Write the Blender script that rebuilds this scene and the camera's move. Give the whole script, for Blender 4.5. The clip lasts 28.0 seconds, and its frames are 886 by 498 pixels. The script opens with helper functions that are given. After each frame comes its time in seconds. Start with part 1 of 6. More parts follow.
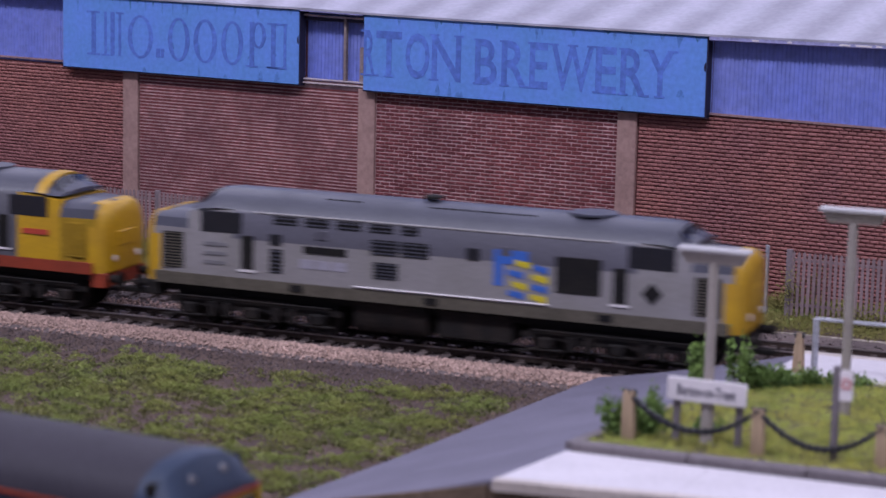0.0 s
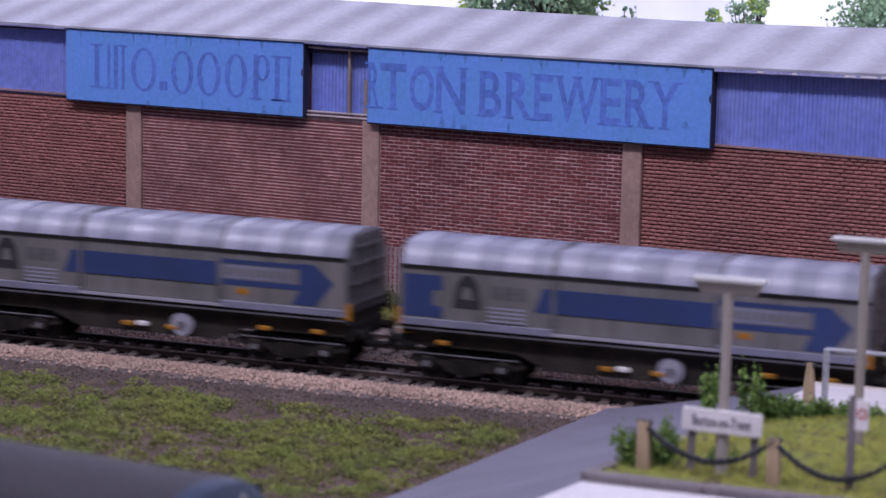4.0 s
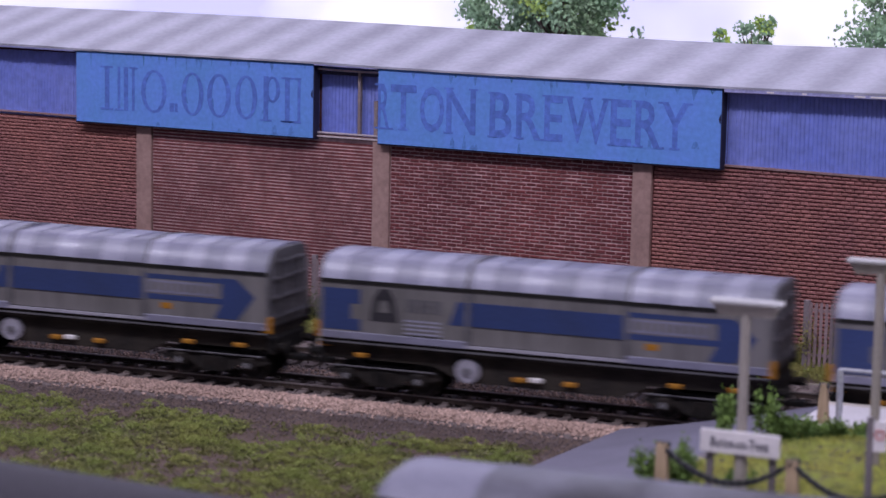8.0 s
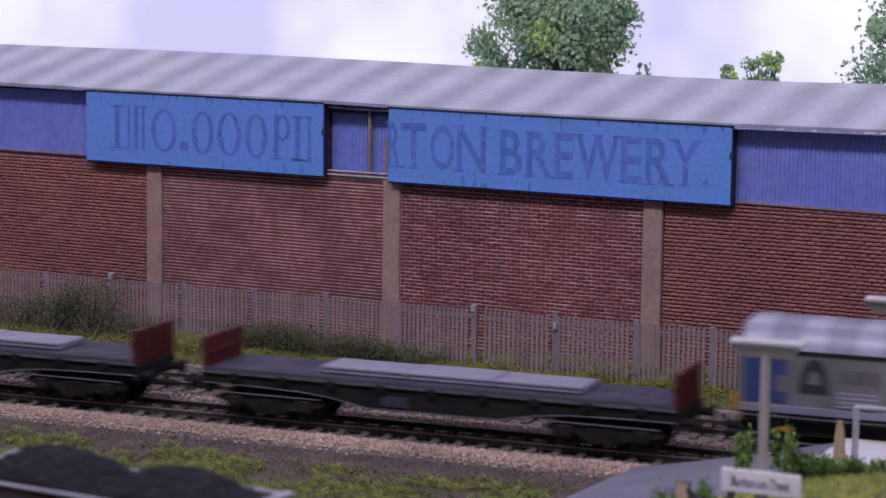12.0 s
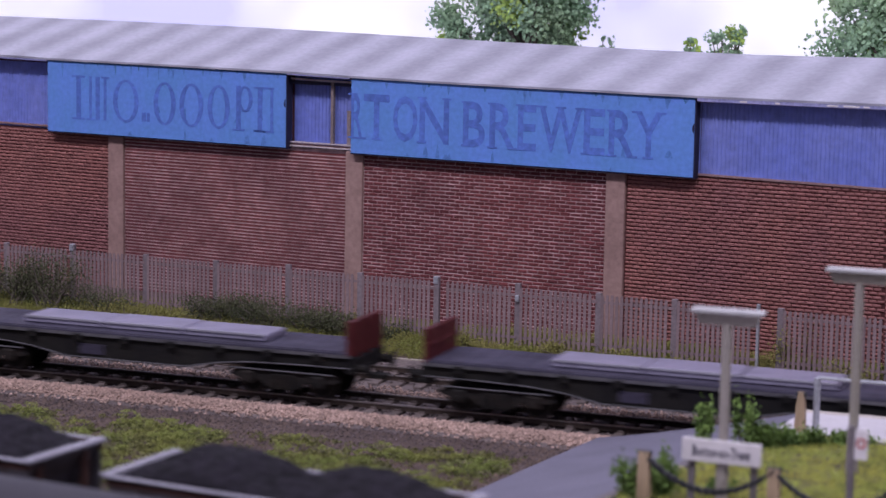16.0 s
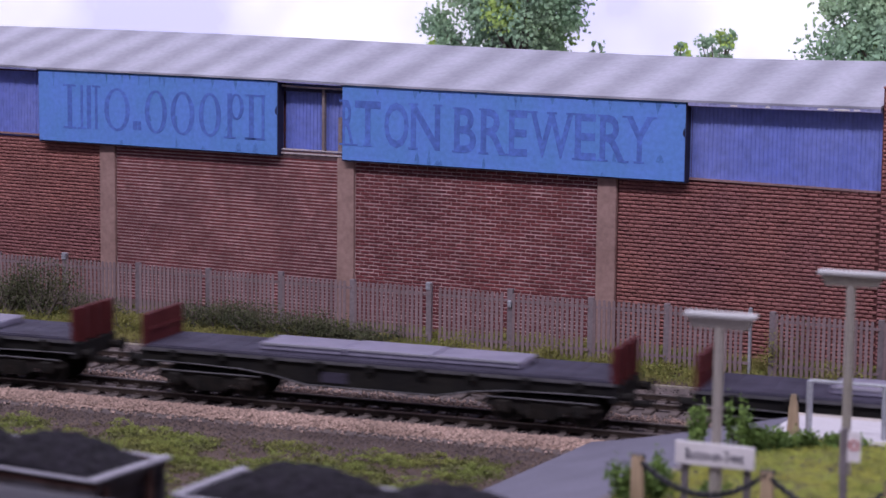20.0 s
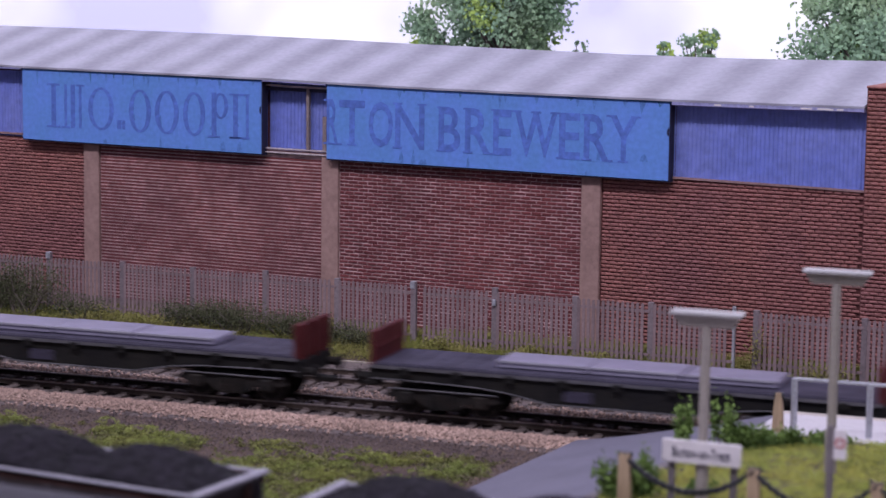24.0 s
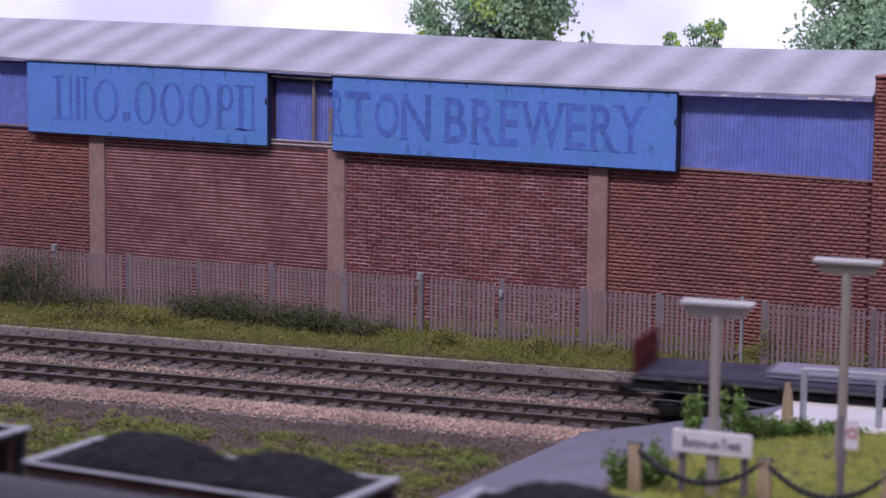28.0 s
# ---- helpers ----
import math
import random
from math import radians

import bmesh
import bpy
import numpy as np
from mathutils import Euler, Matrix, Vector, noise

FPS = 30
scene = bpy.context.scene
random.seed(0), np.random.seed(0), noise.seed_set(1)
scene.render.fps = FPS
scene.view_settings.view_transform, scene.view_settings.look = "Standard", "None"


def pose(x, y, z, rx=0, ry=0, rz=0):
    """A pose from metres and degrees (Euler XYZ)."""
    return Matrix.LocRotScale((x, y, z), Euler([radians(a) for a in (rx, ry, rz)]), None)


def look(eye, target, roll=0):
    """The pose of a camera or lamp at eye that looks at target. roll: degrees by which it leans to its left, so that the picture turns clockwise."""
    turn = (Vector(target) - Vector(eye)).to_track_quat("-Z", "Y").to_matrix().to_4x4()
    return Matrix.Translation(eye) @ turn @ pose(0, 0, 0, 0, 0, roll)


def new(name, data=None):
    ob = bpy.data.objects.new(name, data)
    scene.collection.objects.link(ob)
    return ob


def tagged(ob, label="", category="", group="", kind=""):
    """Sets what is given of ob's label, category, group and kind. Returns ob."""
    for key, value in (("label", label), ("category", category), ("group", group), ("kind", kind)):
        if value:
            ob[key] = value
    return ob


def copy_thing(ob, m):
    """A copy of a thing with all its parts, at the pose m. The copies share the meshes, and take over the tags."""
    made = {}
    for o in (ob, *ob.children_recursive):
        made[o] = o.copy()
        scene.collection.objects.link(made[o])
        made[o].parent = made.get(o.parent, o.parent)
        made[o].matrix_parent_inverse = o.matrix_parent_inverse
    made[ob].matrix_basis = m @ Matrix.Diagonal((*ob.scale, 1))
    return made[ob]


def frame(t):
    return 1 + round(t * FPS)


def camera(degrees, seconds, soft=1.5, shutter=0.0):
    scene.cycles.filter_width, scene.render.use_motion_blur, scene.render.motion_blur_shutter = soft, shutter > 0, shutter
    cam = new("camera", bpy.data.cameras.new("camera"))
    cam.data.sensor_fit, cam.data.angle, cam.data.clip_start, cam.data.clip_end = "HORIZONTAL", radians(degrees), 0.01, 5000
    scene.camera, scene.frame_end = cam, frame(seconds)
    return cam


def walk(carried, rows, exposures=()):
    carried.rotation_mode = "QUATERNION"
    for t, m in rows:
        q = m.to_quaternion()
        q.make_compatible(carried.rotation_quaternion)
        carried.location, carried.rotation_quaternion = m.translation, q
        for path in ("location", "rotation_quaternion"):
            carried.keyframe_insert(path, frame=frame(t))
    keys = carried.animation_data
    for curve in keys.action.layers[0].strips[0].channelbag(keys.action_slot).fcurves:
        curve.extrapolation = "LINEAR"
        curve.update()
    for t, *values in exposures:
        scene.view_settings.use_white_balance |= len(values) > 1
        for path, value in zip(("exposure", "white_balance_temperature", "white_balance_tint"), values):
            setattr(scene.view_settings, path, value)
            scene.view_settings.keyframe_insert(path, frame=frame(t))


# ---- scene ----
cam = camera(22.118, 28.0, soft=1.45, shutter=0.8)
cam.data.dof.use_dof, cam.data.dof.focus_distance, cam.data.dof.aperture_fstop = True, 0.94, 26.0
# seconds; eye in metres; turn, downward tilt and roll in degrees
PATH = [
    (0.0, 0.0173, -0.7421, 0.1651, -21.442, 9.356, 1.342),
    (0.5, 0.0166, -0.7425, 0.1642, -21.349, 9.413, 1.442),
    (1.0, 0.0159, -0.7430, 0.1643, -21.458, 9.387, 1.467),
    (1.5, 0.0160, -0.7430, 0.1641, -21.397, 9.399, 1.367),
    (2.0, 0.0152, -0.7430, 0.1643, -21.346, 9.241, 1.270),
    (2.5, 0.0145, -0.7434, 0.1639, -21.228, 9.188, 1.141),
    (3.0, 0.0131, -0.7435, 0.1642, -21.272, 9.035, 1.204),
    (3.5, 0.0123, -0.7439, 0.1642, -21.223, 8.741, 1.229),
    (5.5, 0.0087, -0.7467, 0.1651, -21.217, 8.187, 1.176),
    (6.0, 0.0085, -0.7472, 0.1658, -21.219, 8.140, 1.026),
    (6.5, 0.0085, -0.7475, 0.1662, -21.247, 8.084, 1.056),
    (7.0, 0.0080, -0.7481, 0.1662, -21.142, 8.017, 1.065),
    (7.5, 0.0074, -0.7485, 0.1662, -21.098, 8.009, 1.079),
    (8.0, 0.0074, -0.7490, 0.1663, -21.150, 8.084, 1.061),
    (8.5, 0.0068, -0.7496, 0.1668, -21.198, 8.044, 1.043),
    (9.0, 0.0072, -0.7501, 0.1675, -21.195, 7.927, 0.941),
    (9.5, 0.0065, -0.7507, 0.1678, -21.136, 7.834, 0.907),
    (10.0, 0.0055, -0.7513, 0.1681, -21.066, 7.733, 1.022),
    (10.5, 0.0053, -0.7522, 0.1684, -21.004, 7.595, 1.033),
    (11.0, 0.0031, -0.7529, 0.1690, -21.096, 7.528, 1.093),
    (11.5, 0.0022, -0.7533, 0.1698, -21.120, 7.357, 0.820),
    (13.5, 0.0025, -0.7545, 0.1687, -20.912, 7.324, 0.811),
    (14.0, 0.0022, -0.7543, 0.1684, -20.916, 7.457, 0.929),
    (14.5, 0.0028, -0.7537, 0.1677, -20.840, 7.534, 0.796),
    (15.0, 0.0033, -0.7529, 0.1673, -20.634, 7.628, 0.750),
    (15.5, 0.0043, -0.7527, 0.1671, -20.201, 7.741, 0.771),
    (16.0, 0.0024, -0.7521, 0.1670, -20.129, 7.871, 1.067),
    (16.5, 0.0019, -0.7525, 0.1666, -20.168, 7.877, 1.082),
    (17.0, 0.0012, -0.7531, 0.1664, -20.196, 7.944, 1.020),
    (17.5, 0.0015, -0.7531, 0.1666, -20.196, 7.919, 0.956),
    (18.0, 0.0013, -0.7533, 0.1668, -20.225, 7.875, 0.979),
    (18.5, 0.0014, -0.7532, 0.1669, -20.169, 7.792, 0.933),
    (19.0, 0.0023, -0.7531, 0.1673, -20.070, 7.681, 0.833),
    (19.5, 0.0028, -0.7530, 0.1670, -19.987, 7.666, 0.834),
    (20.0, 0.0027, -0.7531, 0.1669, -19.926, 7.703, 0.669),
    (20.5, 0.0026, -0.7535, 0.1668, -19.865, 7.764, 0.543),
    (21.0, 0.0018, -0.7537, 0.1668, -19.653, 7.762, 0.440),
    (21.5, 0.0023, -0.7542, 0.1667, -19.573, 7.805, 0.433),
    (23.5, 0.0018, -0.7552, 0.1668, -19.303, 7.701, 0.567),
    (24.0, 0.0011, -0.7557, 0.1670, -19.381, 7.715, 0.726),
    (24.5, -0.0000, -0.7561, 0.1671, -19.463, 7.630, 0.793),
    (25.0, -0.0002, -0.7563, 0.1667, -19.418, 7.766, 0.660),
    (25.5, -0.0008, -0.7563, 0.1671, -19.489, 7.669, 0.562),
    (26.0, -0.0006, -0.7567, 0.1667, -19.418, 7.683, 0.617),
    (26.5, -0.0010, -0.7566, 0.1664, -19.367, 7.759, 0.661),
    (27.0, -0.0010, -0.7564, 0.1664, -19.350, 7.838, 0.620),
    (27.5, -0.0015, -0.7561, 0.1661, -19.419, 7.895, 0.740),
    (28.0, -0.0012, -0.7542, 0.1659, -19.445, 7.889, 0.574),
]


def view(x, y, z, turn, tilt, roll):
    a, b = radians(turn), radians(tilt)
    way = Vector((math.sin(a) * math.cos(b), math.cos(a) * math.cos(b), -math.sin(b)))
    eye = Vector((x, y, z))
    return look(eye, eye + way, roll)


walk(cam, [(t, view(*row)) for t, *row in PATH], [(0.0, 0.12, 6200, 10), (3.5, 0.12, 6230, 10), (6.0, 0.05, 6350, 10), (9.8, -0.02, 6400, 10), (11.0, -0.15, 6410, 10), (14.0, -0.07, 6450, 10), (18.0, 0.09, 6450, 10), (21.0, 0.05, 6450, 10), (24.0, 0.05, 6450, 10), (28.0, 0.05, 6450, 10)])

# ---- light ----
world = bpy.data.worlds.new("hall")
scene.world = world
world.use_nodes = True
bg = world.node_tree.nodes["Background"]
bg.inputs["Color"].default_value = (0.78, 0.76, 1.12, 1)
bg.inputs["Strength"].default_value = 0.25


def area_lamp(name, eye, target, sx, sy, watts, colour):
    data = bpy.data.lights.new(name, "AREA")
    data.shape, data.size, data.size_y, data.energy, data.color = "RECTANGLE", sx, sy, watts, colour
    ob = new(name, data)
    ob.matrix_world = look(eye, target)
    return ob


# strip lights of the exhibition hall, hung before and above the layout
area_lamp("hall_light", (-0.42, -0.85, 1.45), (-0.33, 0.06, 0.05), 2.6, 0.16, 29.5, (0.94, 0.90, 1.06))
area_lamp("hall_light", (-0.35, -0.10, 1.55), (-0.33, 0.0, 0.0), 2.6, 0.30, 3.4, (0.94, 0.90, 1.06))

# ---- helpers of this scene, lengths in millimetres ----
MM = 0.001
rnd = random.Random(7)
WALL_TURN, WALL_Y = -8.643, 87.4


def at(x, y, z, rz=0.0):
    return pose(x * MM, y * MM, z * MM, 0, 0, rz)


def thing(name, m, label, category, group="", kind=""):
    ob = new(name)
    ob.empty_display_size = 0.01
    ob.matrix_basis = m
    return tagged(ob, label, category, group, kind)


def mesh_of(name, bm, smooth=35):
    bmesh.ops.recalc_face_normals(bm, faces=bm.faces)
    bm.transform(Matrix.Scale(MM, 4))
    me = bpy.data.meshes.new(name)
    bm.to_mesh(me)
    bm.free()
    if smooth:
        me.polygons.foreach_set("use_smooth", [True] * len(me.polygons))
        me.set_sharp_from_angle(angle=radians(smooth))
    return me


def part(name, bm, material, parent, label="", smooth=35):
    me = mesh_of(name, bm, smooth)
    me.materials.append(material)
    ob = new(name, me)
    ob.parent = parent
    if label:
        ob["label"] = label
    return ob


def again(ob, x=0, y=0, z=0, rz=0.0):
    """Another object on ob's mesh beside it, under the same parent."""
    twin = new(ob.name.split(".")[0], ob.data)
    twin.parent = ob.parent
    twin.matrix_basis = at(x, y, z, rz)
    if "label" in ob:
        twin["label"] = ob["label"]
    return twin


def raw(name, verts, faces, material, parent=None, label="", smooth=0):
    me = bpy.data.meshes.new(name)
    me.from_pydata((np.asarray(verts, float) * MM).tolist(), [], faces)
    if smooth:
        me.polygons.foreach_set("use_smooth", [True] * len(me.polygons))
        me.set_sharp_from_angle(angle=radians(smooth))
    me.materials.append(material)
    ob = new(name, me)
    ob.parent = parent
    if label:
        ob["label"] = label
    return ob


def box(bm, x0, x1, y0, y1, z0, z1, bevel=0.0):
    vs = [bm.verts.new((x, y, z)) for x in (x0, x1) for y in (y0, y1) for z in (z0, z1)]
    fs = [bm.faces.new([vs[i] for i in q]) for q in
          ((0, 1, 3, 2), (4, 6, 7, 5), (0, 4, 5, 1), (2, 3, 7, 6), (0, 2, 6, 4), (1, 5, 7, 3))]
    if bevel:
        es = list({e for f in fs for e in f.edges})
        bmesh.ops.bevel(bm, geom=es, offset=bevel, segments=1, affect="EDGES", profile=0.5)
    return bm


def boxes(*rows, bevel=0.0):
    bm = bmesh.new()
    for row in rows:
        box(bm, *row, bevel=bevel)
    return bm


def tube(bm, p, q, r, n=8, r2=None):
    p, q = Vector(p), Vector(q)
    turn = (q - p).to_track_quat("Z", "Y").to_matrix()
    rings = []
    for c, rr in ((p, r), (q, r if r2 is None else r2)):
        rings.append([bm.verts.new(c + turn @ Vector((rr * math.cos(2 * math.pi * i / n), rr * math.sin(2 * math.pi * i / n), 0))) for i in range(n)])
    for i in range(n):
        bm.faces.new((rings[0][i], rings[0][(i + 1) % n], rings[1][(i + 1) % n], rings[1][i]))
    bm.faces.new(rings[0][::-1])
    bm.faces.new(rings[1])
    return bm


def tubes(*rows):
    bm = bmesh.new()
    for row in rows:
        tube(bm, *row)
    return bm


def loft(bm, secs):
    """Closed rings of equal length, capped at both ends."""
    rings = [[bm.verts.new(v) for v in s] for s in secs]
    n = len(rings[0])
    for a, b in zip(rings, rings[1:]):
        for i in range(n):
            bm.faces.new((a[i], a[(i + 1) % n], b[(i + 1) % n], b[i]))
    bm.faces.new(rings[0][::-1])
    bm.faces.new(rings[-1])
    return bm


def prism(profile, x0, x1):
    """A profile of (y, z), drawn along x."""
    return loft(bmesh.new(), [[(x, y, z) for y, z in profile] for x in (x0, x1)])


def side_plate(poly, y0, y1):
    """A plate of (x, z) corners between two depths."""
    return loft(bmesh.new(), [[(x, y, z) for x, z in poly] for y in (y0, y1)])


def lettering(text, size, squeeze=1.0, thick=0.12, bold=0.0):
    """A mesh of built-in font letters: x to the right, z up, facing -y, from its lower left, in millimetres."""
    data = bpy.data.curves.new("lettering", "FONT")
    data.body, data.size, data.extrude, data.resolution_u, data.offset = text, size, thick, 3, bold
    ob = bpy.data.objects.new("lettering", data)
    bm = bmesh.new()
    bm.from_mesh(bpy.data.meshes.new_from_object(ob))
    bpy.data.objects.remove(ob)
    bpy.data.curves.remove(data)
    bm.transform(Matrix.Rotation(radians(90), 4, "X") @ Matrix.Diagonal((squeeze, 1, 1, 1)))
    return bm


# ---- materials ----
def paint(name, colour, rough=0.6, metal=0.0, vary=0.18, grain=900.0, stain=90.0, bump=0.15, random_each=0.0, island=0.0, second=None, patch=0.5, streak=False):
    """Noise at two scales over a base colour; second: a colour that shows in patches."""
    m = bpy.data.materials.new(name)
    m.use_nodes = True
    nt = m.node_tree
    b = nt.nodes["Principled BSDF"]
    b.inputs["Roughness"].default_value, b.inputs["Metallic"].default_value = rough, metal
    b.inputs["Specular IOR Level"].default_value = 0.5 if rough < 0.58 else 0.2
    tc = nt.nodes.new("ShaderNodeTexCoord")
    src = tc.outputs["Object"]
    if streak:
        mp = nt.nodes.new("ShaderNodeMapping")
        mp.inputs["Scale"].default_value = (1, 1, 0.12)
        nt.links.new(src, mp.inputs["Vector"])
        src = mp.outputs["Vector"]

    def noise_of(scale, detail):
        n = nt.nodes.new("ShaderNodeTexNoise")
        n.inputs["Scale"].default_value, n.inputs["Detail"].default_value = scale, detail
        nt.links.new(src, n.inputs["Vector"])
        return n.outputs["Fac"]

    def mix(kind, fac, a, c):
        n = nt.nodes.new("ShaderNodeMix")
        n.data_type, n.blend_type = "RGBA", kind
        for sock, v in ((n.inputs["Factor"], fac), (n.inputs["A"], a), (n.inputs["B"], c)):
            if hasattr(v, "links"):
                nt.links.new(v, sock)
            elif isinstance(v, float):
                sock.default_value = v
            else:
                sock.default_value = (*v, 1)
        return n.outputs["Result"]

    def ramp(fac, lo, hi, v0, v1):
        n = nt.nodes.new("ShaderNodeMapRange")
        n.inputs["From Min"].default_value, n.inputs["From Max"].default_value = lo, hi
        n.inputs["To Min"].default_value, n.inputs["To Max"].default_value = v0, v1
        nt.links.new(fac, n.inputs["Value"])
        return n.outputs["Result"]

    def scale_by(col, val):
        n = nt.nodes.new("ShaderNodeVectorMath")
        n.operation = "SCALE"
        nt.links.new(col, n.inputs[0])
        nt.links.new(val, n.inputs["Scale"])
        return n.outputs["Vector"]

    fine, broad = noise_of(grain, 4.0), noise_of(stain, 5.0)
    col = mix("MIX", ramp(broad, patch - 0.12, patch + 0.12, 0.0, 1.0), colour, second if second else tuple(c * (1 - vary) for c in colour))
    col = scale_by(col, ramp(fine, 0.3, 0.7, 1 - vary, 1 + vary))
    if random_each:
        info = nt.nodes.new("ShaderNodeObjectInfo")
        col = scale_by(col, ramp(info.outputs["Random"], 0, 1, 1 - random_each, 1 + random_each))
    if island:
        geo = nt.nodes.new("ShaderNodeNewGeometry")
        col = scale_by(col, ramp(geo.outputs["Random Per Island"], 0, 1, 1 - island, 1 + island))
    nt.links.new(col, b.inputs["Base Color"])
    nt.links.new(ramp(broad, 0.3, 0.7, max(0.05, rough - 0.1), min(1.0, rough + 0.1)), b.inputs["Roughness"])
    if bump:
        bp = nt.nodes.new("ShaderNodeBump")
        bp.inputs["Strength"].default_value, bp.inputs["Distance"].default_value = bump, 0.0004
        nt.links.new(fine, bp.inputs["Height"])
        nt.links.new(bp.outputs["Normal"], b.inputs["Normal"])
    return m


